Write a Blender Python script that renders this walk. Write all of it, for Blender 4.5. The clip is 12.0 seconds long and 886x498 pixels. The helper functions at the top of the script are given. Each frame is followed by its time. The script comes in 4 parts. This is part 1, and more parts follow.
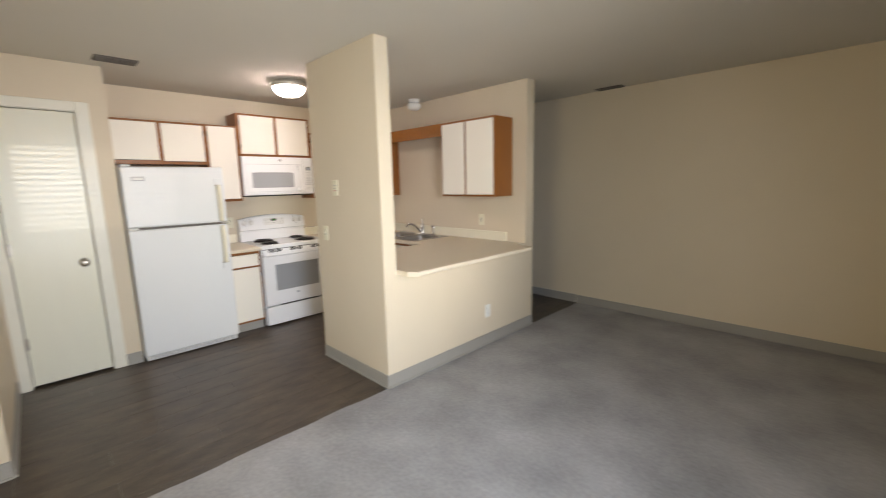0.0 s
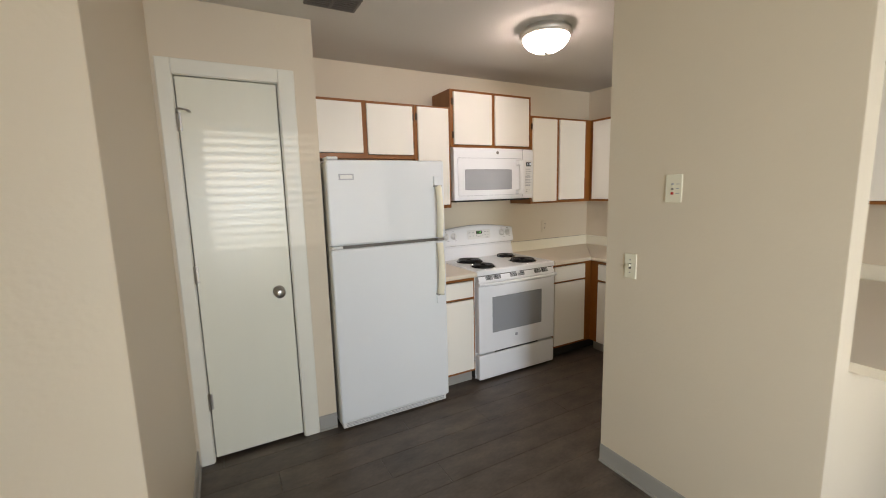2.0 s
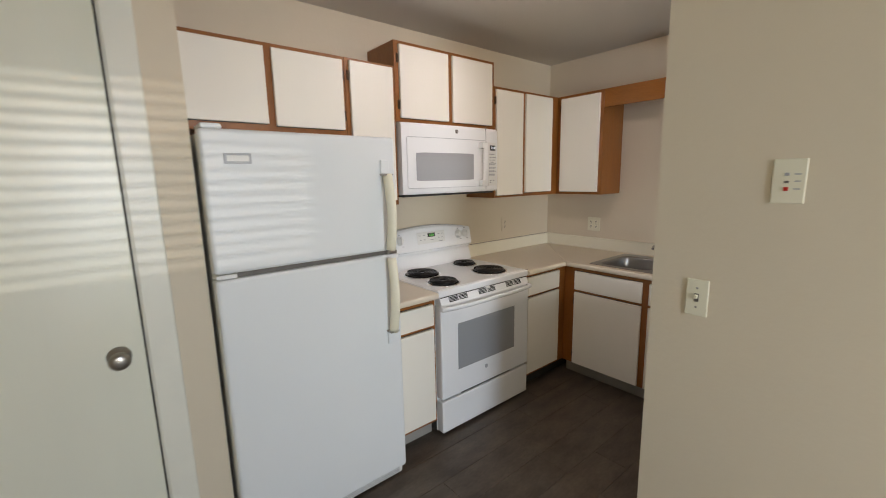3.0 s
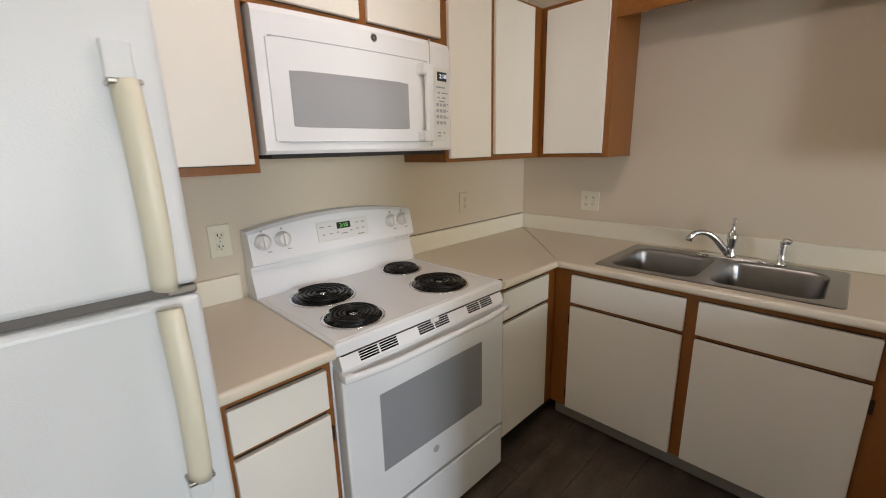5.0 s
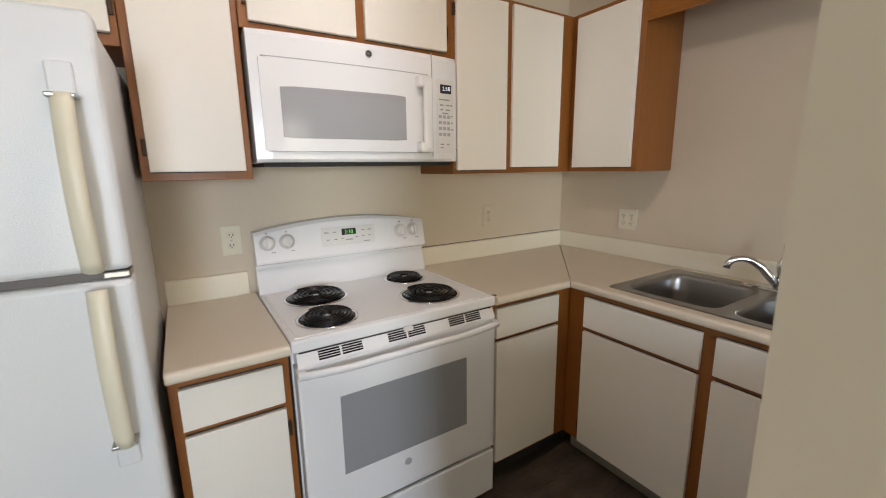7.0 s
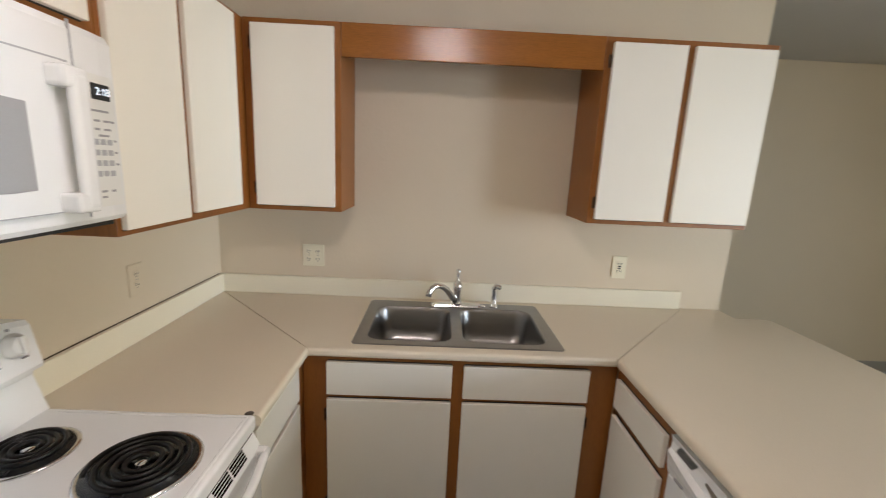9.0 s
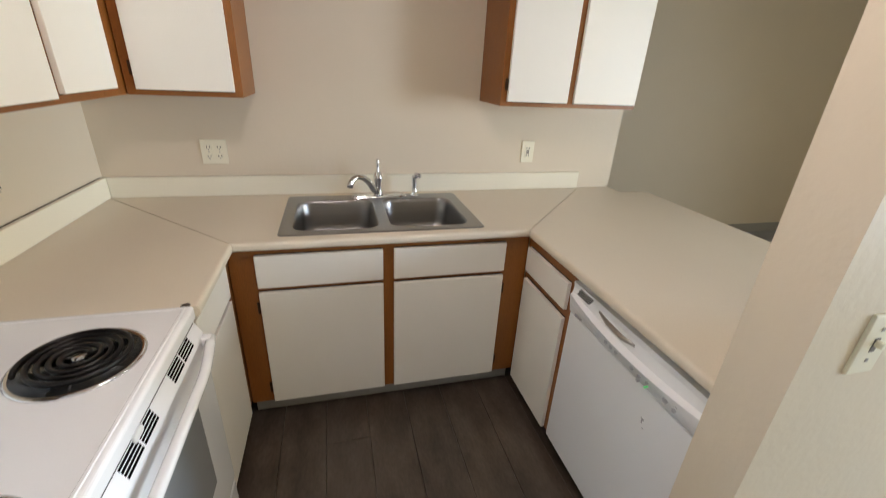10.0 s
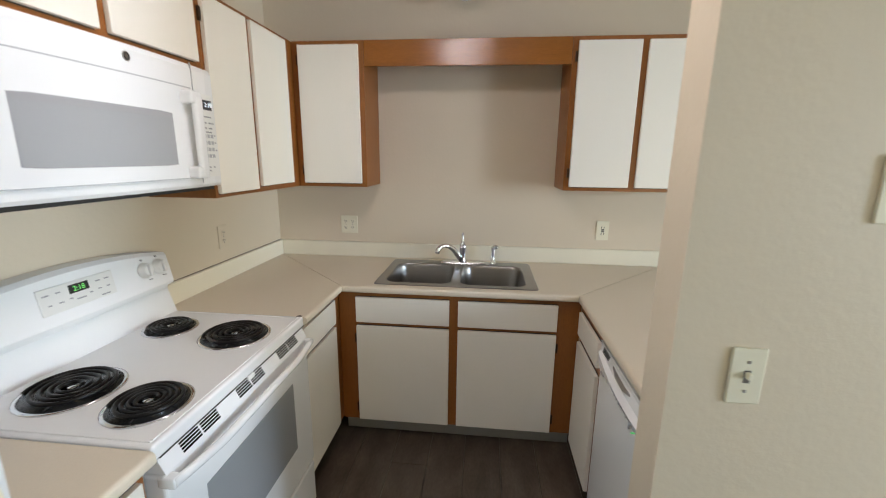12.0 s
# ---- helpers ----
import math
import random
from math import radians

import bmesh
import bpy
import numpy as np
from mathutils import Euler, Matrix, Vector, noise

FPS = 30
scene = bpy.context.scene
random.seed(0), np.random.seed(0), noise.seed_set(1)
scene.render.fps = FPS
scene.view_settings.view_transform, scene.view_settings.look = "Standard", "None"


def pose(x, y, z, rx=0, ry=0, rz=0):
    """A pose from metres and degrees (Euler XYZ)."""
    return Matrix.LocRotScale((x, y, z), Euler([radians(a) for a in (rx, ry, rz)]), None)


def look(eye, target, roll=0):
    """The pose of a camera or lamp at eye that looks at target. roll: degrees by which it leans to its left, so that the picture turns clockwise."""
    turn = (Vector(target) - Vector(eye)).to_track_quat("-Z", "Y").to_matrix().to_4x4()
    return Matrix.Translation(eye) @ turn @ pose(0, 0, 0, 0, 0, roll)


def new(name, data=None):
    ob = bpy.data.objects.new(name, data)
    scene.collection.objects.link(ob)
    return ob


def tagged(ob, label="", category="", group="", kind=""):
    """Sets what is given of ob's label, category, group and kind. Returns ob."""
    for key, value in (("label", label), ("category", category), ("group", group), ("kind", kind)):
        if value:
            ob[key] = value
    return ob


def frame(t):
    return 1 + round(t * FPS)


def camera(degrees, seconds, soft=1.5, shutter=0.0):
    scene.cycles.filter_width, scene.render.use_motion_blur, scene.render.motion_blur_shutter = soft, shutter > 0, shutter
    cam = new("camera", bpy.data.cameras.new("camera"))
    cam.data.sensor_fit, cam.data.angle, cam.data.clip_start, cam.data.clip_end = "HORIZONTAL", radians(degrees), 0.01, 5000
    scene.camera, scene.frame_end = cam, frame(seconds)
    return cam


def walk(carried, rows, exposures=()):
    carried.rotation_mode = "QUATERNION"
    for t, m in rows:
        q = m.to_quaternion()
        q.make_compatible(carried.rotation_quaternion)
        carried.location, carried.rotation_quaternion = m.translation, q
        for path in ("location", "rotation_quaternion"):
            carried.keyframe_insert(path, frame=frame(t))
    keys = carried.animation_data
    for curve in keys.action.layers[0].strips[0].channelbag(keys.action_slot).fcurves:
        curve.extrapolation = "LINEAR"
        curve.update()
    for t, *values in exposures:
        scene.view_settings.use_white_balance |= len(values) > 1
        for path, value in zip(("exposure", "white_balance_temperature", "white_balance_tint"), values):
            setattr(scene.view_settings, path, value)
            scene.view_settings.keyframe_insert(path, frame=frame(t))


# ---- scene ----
cam = camera(94.6, 12.0, soft=1.0, shutter=0.3)
PATH = [
    (0, (4.775, -3.349, 1.438), (3.376, -1.955, 1.12), -1.3),
    (0.5, (4.415, -3.382, 1.407), (2.68, -2.436, 1.097), -2.4),
    (1, (3.978, -3.457, 1.432), (2.137, -2.729, 1.151), -2.6),
    (1.5, (3.5, -3.397, 1.433), (1.685, -2.6, 1.168), -2.1),
    (2, (3.039, -3.371, 1.437), (1.299, -2.426, 1.153), -1.5),
    (2.5, (2.619, -3.28, 1.449), (0.987, -2.164, 1.144), -1.2),
    (3, (2.255, -3.094, 1.447), (0.734, -1.841, 1.104), -1.2),
    (3.5, (1.931, -2.926, 1.451), (0.532, -1.549, 1.067), -1.1),
    (3.7, (1.851, -2.844, 1.451), (0.472, -1.454, 1.044), -1.2),
    (5.3, (1.527, -2.194, 1.348), (0.139, -0.85, 0.832), -1.5),
    (5.5, (1.542, -2.149, 1.355), (0.132, -0.845, 0.797), -1.7),
    (6, (1.667, -2.017, 1.342), (0.124, -0.879, 0.771), -2.0),
    (6.5, (1.747, -2.005, 1.345), (0.105, -0.99, 0.822), -1.7),
    (6.7, (1.783, -1.993, 1.317), (0.097, -1.011, 0.879), -1.7),
    (8.3, (1.335, -2.025, 1.486), (0.491, -0.252, 1.109), 0.9),
    (8.5, (1.248, -1.996, 1.497), (0.651, -0.127, 1.111), 1.4),
    (9, (1.063, -2.007, 1.512), (1.107, -0.047, 1.115), 2.7),
    (9.5, (1.01, -2.042, 1.519), (1.427, -0.159, 0.992), 2.6),
    (10, (0.989, -2.066, 1.438), (1.476, -0.301, 0.634), 3.0),
    (10.5, (0.969, -2.073, 1.375), (1.434, -0.363, 0.449), 4.1),
    (11, (0.981, -2.144, 1.385), (1.275, -0.327, 0.603), 3.6),
    (11.5, (1.11, -2.278, 1.415), (1.143, -0.359, 0.85), 2.4),
    (12, (1.309, -2.476, 1.466), (1.111, -0.535, 1.027), 0.6),
]
EXPOSURES = [(0.0, -0.04, 7000, 14), (1.5, -0.22, 6900, 13), (2.5, -0.36, 6750, 12), (3.5, -0.46, 6600, 11), (5.5, -0.32, 6700, 12), (6.5, -0.32, 6700, 12), (8.5, -0.14, 6400, 10), (9.0, 0.06, 6400, 10), (10.5, 0.28, 6200, 9), (12.0, 0.04, 6100, 7)]
walk(cam, [(t, look(eye, target, roll)) for t, eye, target, roll in PATH], EXPOSURES)

EAST = 5.7
EAST_WATTS, SLAT_WATTS, PEN_FILL_WATTS, SOUTH_WATTS, SUN_POWER, LAMP_GLOW = 64.0, 26.0, 5.0, 16.0, 0.75, 43.0
LAMP_X, LAMP_Y = 1.085, -1.58


# ---------------------------------------------------------------- world and light
world = bpy.data.worlds.new("world")
scene.world = world
world.use_nodes = True
wn = world.node_tree
sky = wn.nodes.new("ShaderNodeTexSky")
sky.sky_type, sky.sun_disc = "NISHITA", False
sky.sun_elevation, sky.sun_rotation = radians(5), radians(90)
wn.nodes["Background"].inputs[1].default_value = 0.12
wn.links.new(sky.outputs[0], wn.nodes["Background"].inputs[0])

sun = new("sun", bpy.data.lights.new("sun", "SUN"))
sun.data.energy, sun.data.angle, sun.data.color = SUN_POWER, radians(0.3), (1.0, 0.95, 0.88)
sun.matrix_world = look((9, -2.9, 2.35), (0.63, -2.95, 1.7))


def window_lamp(place, toward, width, height, watts, colour, spread):
    """An area lamp set inside a window's opening in place of its daylight."""
    ob = new("window_light", bpy.data.lights.new("window_light", "AREA"))
    ob.data.shape, ob.data.size, ob.data.size_y = "RECTANGLE", width, height
    ob.data.energy, ob.data.color, ob.data.spread = watts, colour, radians(spread)
    ob.matrix_world = look(place, toward)
    return ob


# sky light that falls between the slats, low and blue, and the light that the slats throw up into the room
window_lamp((EAST - 0.02, -2.92, 1.1), (0.6, -1.9, 0.35), 0.9, 1.7, EAST_WATTS * 0.45, (0.62, 0.775, 1.0), 92)
window_lamp((EAST - 0.025, -2.92, 1.1), (2.6, -1.5, 0.0), 0.9, 1.7, EAST_WATTS * 0.55, (0.64, 0.785, 1.0), 112)
window_lamp((EAST - 0.03, -2.92, 1.1), (1.87, -3.7, 1.8), 0.9, 1.7, SLAT_WATTS, (1.0, 0.89, 0.62), 135)
# added narrow fill before window_2's shut blinds, aimed at the kitchen's west corner
window_lamp((EAST - 0.02, -1.35, 1.35), (0, -0.85, 1.2), 0.8, 1.2, PEN_FILL_WATTS, (1.0, 0.98, 0.88), 48)
# added warm fill before window_3's shut blinds, in place of daylight from the south
window_lamp((3.65, -4.17, 1.3), (3.0, 0, 1.2), 1.2, 1.4, SOUTH_WATTS, (1.0, 0.94, 0.66), 140)

# ---------------------------------------------------------------- materials


def material(name, colour, rough=0.5, metal=0.0, vary=0.08, scale=6.0, grain=0.0, grain_scale=150.0, bump=0.0, bump_scale=200.0, stretch=(1, 1, 1), coat=0.0, piece=0.0, spec=0.5):
    m = bpy.data.materials.new(name)
    m.use_nodes = True
    t, b = m.node_tree, m.node_tree.nodes["Principled BSDF"]
    b.inputs["Roughness"].default_value, b.inputs["Metallic"].default_value = rough, metal
    b.inputs["Coat Weight"].default_value = coat
    b.inputs["Specular IOR Level"].default_value = spec
    co = t.nodes.new("ShaderNodeTexCoord")
    mp = t.nodes.new("ShaderNodeMapping")
    mp.inputs["Scale"].default_value = stretch
    geo = t.nodes.new("ShaderNodeNewGeometry")
    t.links.new(geo.outputs["Position"], mp.inputs["Vector"])
    big = t.nodes.new("ShaderNodeTexNoise")
    big.inputs["Scale"].default_value, big.inputs["Detail"].default_value = scale, 4
    t.links.new(mp.outputs[0], big.inputs["Vector"])
    fine = t.nodes.new("ShaderNodeTexNoise")
    fine.inputs["Scale"].default_value, fine.inputs["Detail"].default_value = grain_scale, 3
    t.links.new(mp.outputs[0], fine.inputs["Vector"])

    def math_node(op, a, c):
        n = t.nodes.new("ShaderNodeMath")
        n.operation = op
        for k, v in enumerate((a, c)):
            if isinstance(v, (int, float)):
                n.inputs[k].default_value = v
            else:
                t.links.new(v, n.inputs[k])
        return n.outputs[0]

    val = math_node("MULTIPLY_ADD", big.outputs["Fac"], 2 * vary)
    val.node.inputs[2].default_value = 1 - vary
    if grain:
        g = math_node("MULTIPLY_ADD", fine.outputs["Fac"], 2 * grain)
        g.node.inputs[2].default_value = 1 - grain
        val = math_node("MULTIPLY", val, g)
    if piece:
        info = t.nodes.new("ShaderNodeObjectInfo")
        p = math_node("MULTIPLY_ADD", info.outputs["Random"], 2 * piece)
        p.node.inputs[2].default_value = 1 - piece
        val = math_node("MULTIPLY", val, p)
    mix = t.nodes.new("ShaderNodeVectorMath")
    mix.operation = "SCALE"
    mix.inputs[0].default_value = colour
    t.links.new(val, mix.inputs["Scale"])
    t.links.new(mix.outputs[0], b.inputs["Base Color"])
    r = math_node("MULTIPLY_ADD", big.outputs["Fac"], 0.16 * rough)
    r.node.inputs[2].default_value = rough * 0.92
    t.links.new(r, b.inputs["Roughness"])
    if bump:
        n = t.nodes.new("ShaderNodeTexNoise")
        n.inputs["Scale"].default_value, n.inputs["Detail"].default_value = bump_scale, 3
        t.links.new(mp.outputs[0], n.inputs["Vector"])
        bp = t.nodes.new("ShaderNodeBump")
        bp.inputs["Strength"].default_value, bp.inputs["Distance"].default_value = bump, 0.002
        t.links.new(n.outputs["Fac"], bp.inputs["Height"])
        t.links.new(bp.outputs[0], b.inputs["Normal"])
    return m


def glow(name, colour, strength):
    m = material(name, colour, 0.4)
    b = m.node_tree.nodes["Principled BSDF"]
    b.inputs["Emission Color"].default_value, b.inputs["Emission Strength"].default_value = (*colour, 1), strength
    return m


PAINT = material("wall_paint", (0.69, 0.602, 0.465), 0.5, vary=0.035, scale=2.2, bump=0.45, bump_scale=52, spec=0.35)
CEILING = material("ceiling_paint", (0.66, 0.63, 0.57), 0.85, vary=0.03, scale=1.5, bump=0.5, bump_scale=120, spec=0.2)
DOOR_PAINT = material("door_paint", (0.79, 0.785, 0.66), 0.3, vary=0.03, scale=3, bump=0.12, bump_scale=30, stretch=(1, 3, 0.35))
TRIM_PAINT = material("trim_paint", (0.79, 0.775, 0.68), 0.35, vary=0.05, scale=9, bump=0.1, bump_scale=60)
OAK = material("stained_oak", (0.27, 0.096, 0.018), 0.38, vary=0.22, scale=5, grain=0.3, grain_scale=70, bump=0.15, bump_scale=120, stretch=(6, 6, 0.5))
OAK_FLAT = material("stained_oak_rail", (0.29, 0.105, 0.02), 0.2, vary=0.22, scale=5, grain=0.3, grain_scale=70, bump=0.1, bump_scale=120, stretch=(0.6, 6, 6))
LAMINATE = material("white_laminate", (0.87, 0.835, 0.745), 0.42, vary=0.03, scale=4, bump=0.15, bump_scale=260, stretch=(1, 1, 0.15))
COUNTER = material("beige_laminate", (0.74, 0.66, 0.525), 0.36, vary=0.03, scale=3, grain=0.05, grain_scale=240)
SPLASH = material("cream_backsplash", (0.83, 0.785, 0.635), 0.4, vary=0.03, scale=4, grain=0.03)
SEAM = material("dark_seam", (0.06, 0.045, 0.03), 0.8)
APPLIANCE = material("white_enamel", (0.88, 0.89, 0.89), 0.2, vary=0.015, scale=3, bump=0.05, bump_scale=220)
FRIDGE_WHITE = material("fridge_white", (0.76, 0.785, 0.79), 0.32, vary=0.02, scale=3, bump=0.3, bump_scale=300)
PLASTIC = material("white_plastic", (0.78, 0.78, 0.75), 0.35, vary=0.03, scale=9)
CREAM = material("cream_plastic", (0.80, 0.76, 0.60), 0.38, vary=0.06, scale=9)
GREY_GLASS = material("grey_oven_glass", (0.33, 0.34, 0.35), 0.12, vary=0.04, scale=3, grain=0.05, grain_scale=400)
MICRO_GLASS = material("grey_screen_glass", (0.40, 0.41, 0.42), 0.15, vary=0.04, scale=3, grain=0.08, grain_scale=600)
BLACK = material("black_plastic", (0.012, 0.012, 0.012), 0.35)
DARK = material("dark_gap", (0.03, 0.028, 0.026), 0.7)
COIL = material("burner_coil", (0.006, 0.005, 0.005), 0.36, vary=0.25, scale=40, spec=0.35)
BOWL = material("black_drip_bowl", (0.016, 0.015, 0.015), 0.12, vary=0.2, scale=20)
CHROME = material("chrome", (0.75, 0.76, 0.78), 0.09, 1.0, vary=0.03)
STEEL = material("brushed_steel", (0.33, 0.325, 0.32), 0.3, 1.0, vary=0.08, scale=8, grain=0.06, grain_scale=120, stretch=(0.4, 8, 8))
NICKEL = material("satin_nickel", (0.40, 0.38, 0.35), 0.3, 1.0, vary=0.1, scale=30)
BRONZE = material("dark_hinge_metal", (0.06, 0.035, 0.02), 0.45, 0.6, vary=0.2, scale=40)
COVE = material("grey_cove_base", (0.34, 0.325, 0.295), 0.5, vary=0.06, scale=5)
PLANK = material("grey_brown_vinyl_plank", (0.078, 0.059, 0.044), 0.36, vary=0.9, scale=6, grain=0.4, grain_scale=45, bump=0.2, bump_scale=90, stretch=(2.2, 0.8, 1), piece=0.07)
CARPET = material("grey_carpet", (0.36, 0.36, 0.37), 0.95, vary=0.45, scale=2.4, grain=0.22, grain_scale=50, bump=1.0, bump_scale=330, spec=0.1)
SLAB = material("subfloor", (0.04, 0.035, 0.03), 0.9)
VENT = material("vent_metal", (0.13, 0.115, 0.10), 0.5, vary=0.1)
SLOT = material("black_slot", (0.006, 0.006, 0.006), 0.9, spec=0.0)
PRINT = material("grey_print", (0.36, 0.36, 0.37), 0.6)
RIM = material("pale_nickel_rim", (0.62, 0.58, 0.52), 0.35, 0.4, vary=0.05)
RED = material("red_button", (0.5, 0.03, 0.02), 0.4)
KEY = material("grey_key", (0.45, 0.46, 0.48), 0.5)
SLAT = material("blind_slat", (0.8, 0.78, 0.72), 0.5)
LAMP_GLASS = glow("lit_frosted_glass", (1.0, 0.85, 0.82), LAMP_GLOW)
DIGIT_GREEN = glow("green_digit", (0.25, 0.9, 0.2), 0.28)
DIGIT_WHITE = glow("white_digit", (0.8, 0.9, 1.0), 1.2)
LED = glow("green_led", (0.2, 1.0, 0.3), 0.2)

# ---------------------------------------------------------------- mesh tools


def finish(bm, name, mat, parent=None, smooth=False, origin=None):
    """Turns a bmesh in world places into an object under parent."""
    bmesh.ops.recalc_face_normals(bm, faces=bm.faces)
    if origin is None:
        lo = Vector([min(v.co[k] for v in bm.verts) for k in range(3)])
        hi = Vector([max(v.co[k] for v in bm.verts) for k in range(3)])
        origin = (lo + hi) / 2
        origin.z = lo.z
    origin = Vector(origin)
    bmesh.ops.translate(bm, verts=bm.verts, vec=-origin)
    me = bpy.data.meshes.new(name)
    bm.to_mesh(me)
    bm.free()
    me.materials.append(mat)
    if smooth:
        for p in me.polygons:
            p.use_smooth = True
    ob = new(name, me)
    if parent is not None:
        ob.parent = parent
        up = parent.location.copy()
        if parent.parent is not None:
            up += parent.parent.location
        ob.location = origin - up
    else:
        ob.location = origin
    return ob


def thing(name, place, label, category, group=""):
    ob = new(name)
    ob.location = place
    ob.empty_display_size = 0.1
    return tagged(ob, label, category, group)


def box_bm(bm, x0, x1, y0, y1, z0, z1, bevel=0.0, seg=2):
    x0, x1 = sorted((x0, x1))
    y0, y1 = sorted((y0, y1))
    z0, z1 = sorted((z0, z1))
    m = Matrix.Translation(((x0 + x1) / 2, (y0 + y1) / 2, (z0 + z1) / 2)) @ Matrix.Diagonal((x1 - x0, y1 - y0, z1 - z0, 1))
    made = bmesh.ops.create_cube(bm, size=1, matrix=m)["verts"]
    if bevel:
        edges = list({e for v in made for e in v.link_edges})
        bmesh.ops.bevel(bm, geom=edges, offset=bevel, segments=seg, affect="EDGES", profile=0.5)


def box(name, b, mat, parent=None, bevel=0.002, seg=2):
    bm = bmesh.new()
    box_bm(bm, *b, bevel, seg)
    return finish(bm, name, mat, parent)


def boxes(name, bs, mat, parent=None, bevel=0.0):
    """Many small alike pieces in one part."""
    bm = bmesh.new()
    for b in bs:
        box_bm(bm, *b, bevel, 1)
    ob = finish(bm, name, mat, parent)
    return tagged(ob, kind="stuff") if len(bs) > 2 else ob


def prism(name, points, z0, z1, mat, parent=None, bevel=0.0, seg=3, pick=None):
    """A plate with the given outline; pick(a, b) chooses the outline's sides whose top and bottom edges are rounded."""
    bm = bmesh.new()
    low = [bm.verts.new((x, y, z0)) for x, y in points]
    high = [bm.verts.new((x, y, z1)) for x, y in points]
    bm.faces.new(low), bm.faces.new(high)
    n = len(points)
    for k in range(n):
        bm.faces.new((low[k], low[(k + 1) % n], high[(k + 1) % n], high[k]))
    if bevel:
        es = [e for e in bm.edges if abs(e.verts[0].co.z - e.verts[1].co.z) < 1e-6 and (pick is None or pick(*[v.co for v in e.verts]))]
        bmesh.ops.bevel(bm, geom=es, offset=bevel, segments=seg, affect="EDGES", profile=0.5)
    return finish(bm, name, mat, parent)


def frame_of(axis):
    """Two directions square to the given one."""
    axis = Vector(axis).normalized()
    a = axis.orthogonal().normalized()
    return a, axis.cross(a)


def lathe(name, centre, profile, mat, parent=None, axis=(0, 0, 1), n=32, smooth=True):
    """profile: radius and height along the axis."""
    bm = bmesh.new()
    c, w = Vector(centre), Vector(axis).normalized()
    a, b = frame_of(w)
    rings = []
    for r, h in profile:
        if r < 1e-6:
            rings.append([bm.verts.new(c + w * h)])
        else:
            rings.append([bm.verts.new(c + w * h + r * (math.cos(2 * math.pi * k / n) * a + math.sin(2 * math.pi * k / n) * b)) for k in range(n)])
    for p, q in zip(rings, rings[1:]):
        for k in range(n):
            j = (k + 1) % n
            if len(p) == 1 and len(q) == 1:
                continue
            if len(p) == 1:
                bm.faces.new((p[0], q[k], q[j]))
            elif len(q) == 1:
                bm.faces.new((p[k], p[j], q[0]))
            else:
                bm.faces.new((p[k], p[j], q[j], q[k]))
    for ring in (rings[0], rings[-1]):
        if len(ring) > 1:
            bm.faces.new(ring)
    return finish(bm, name, mat, parent, smooth)


def sweep(name, path, radius, mat, parent=None, n=10, flat=1.0, bm=None):
    """A tube along the path; radius may be a list; flat squeezes it along its second direction."""
    own = bm is None
    bm = bm or bmesh.new()
    pts = [Vector(p) for p in path]
    rad = radius if isinstance(radius, (list, tuple)) else [radius] * len(pts)
    rings, a = [], None
    for k, p in enumerate(pts):
        d = (pts[min(k + 1, len(pts) - 1)] - pts[max(k - 1, 0)]).normalized()
        a = frame_of(d)[0] if a is None else (a - d * a.dot(d)).normalized()
        b = d.cross(a)
        rings.append([bm.verts.new(p + rad[k] * (math.cos(2 * math.pi * i / n) * a + flat * math.sin(2 * math.pi * i / n) * b)) for i in range(n)])
    for p, q in zip(rings, rings[1:]):
        for i in range(n):
            bm.faces.new((p[i], p[(i + 1) % n], q[(i + 1) % n], q[i]))
    bm.faces.new(rings[0]), bm.faces.new(rings[-1])
    return finish(bm, name, mat, parent, True) if own else None


def lettering(name, text, size, m, mat, parent):
    cu = bpy.data.curves.new(name, "FONT")
    cu.body, cu.size, cu.align_x, cu.align_y, cu.extrude = text, size, "CENTER", "CENTER", 0.0003
    tmp = new(name + "_tmp", cu)
    me = bpy.data.meshes.new_from_object(tmp.evaluated_get(bpy.context.evaluated_depsgraph_get()))
    bpy.data.objects.remove(tmp)
    me.transform(m)
    me.materials.clear()
    me.materials.append(mat)
    ob = new(name, me)
    ob.parent = parent
    up = parent.location + (parent.parent.location if parent.parent else Vector())
    ob.location = -up
    return ob


# ---------------------------------------------------------------- the rooms
H = 2.37


def wall(name, b):
    return tagged(box(name, b, PAINT, None, 0), "cream painted drywall wall with light orange-peel texture", "wall", kind="structure")


wall("wall_west", (-0.12, 0, -2.98, 0.12, -0.02, H))
wall("wall_closet_left", (0.53, 0.63, -3.59, -3.512, -0.02, H))
wall("wall_closet_right", (0.53, 0.63, -3.036, -2.842, -0.02, H))
wall("wall_closet_head", (0.53, 0.63, -3.512, -3.036, 2.024, H))
wall("wall_closet_side", (0, 0.53, -2.98, -2.842, -0.02, H))
wall("wall_closet_back", (-0.12, -0.02, -4.3, -2.98, -0.02, H))
wall("wall_entry", (-0.02, 1.87, -4.3, -3.59, -0.02, H))
wall("wall_sink", (0, 2.555, 0, 0.12, -0.02, H))
wall("wall_wing", (1.674, 2.555, -1.712, -1.602, -0.02, H))
wall("wall_half", (2.437, 2.555, -1.602, 0, -0.02, 0.8115))
wall("wall_north", (2.55, 5.82, 1.085, 1.5, -0.02, H))
wall("wall_north_hall", (-1.1, 2.55, 1.1, 1.5, -0.02, H))
wall("wall_hall_end", (-1.2, -1.1, 0.0, 1.5, -0.02, H))
wall("wall_hall_side", (-1.1, -0.12, 0.0, 0.12, -0.02, H))
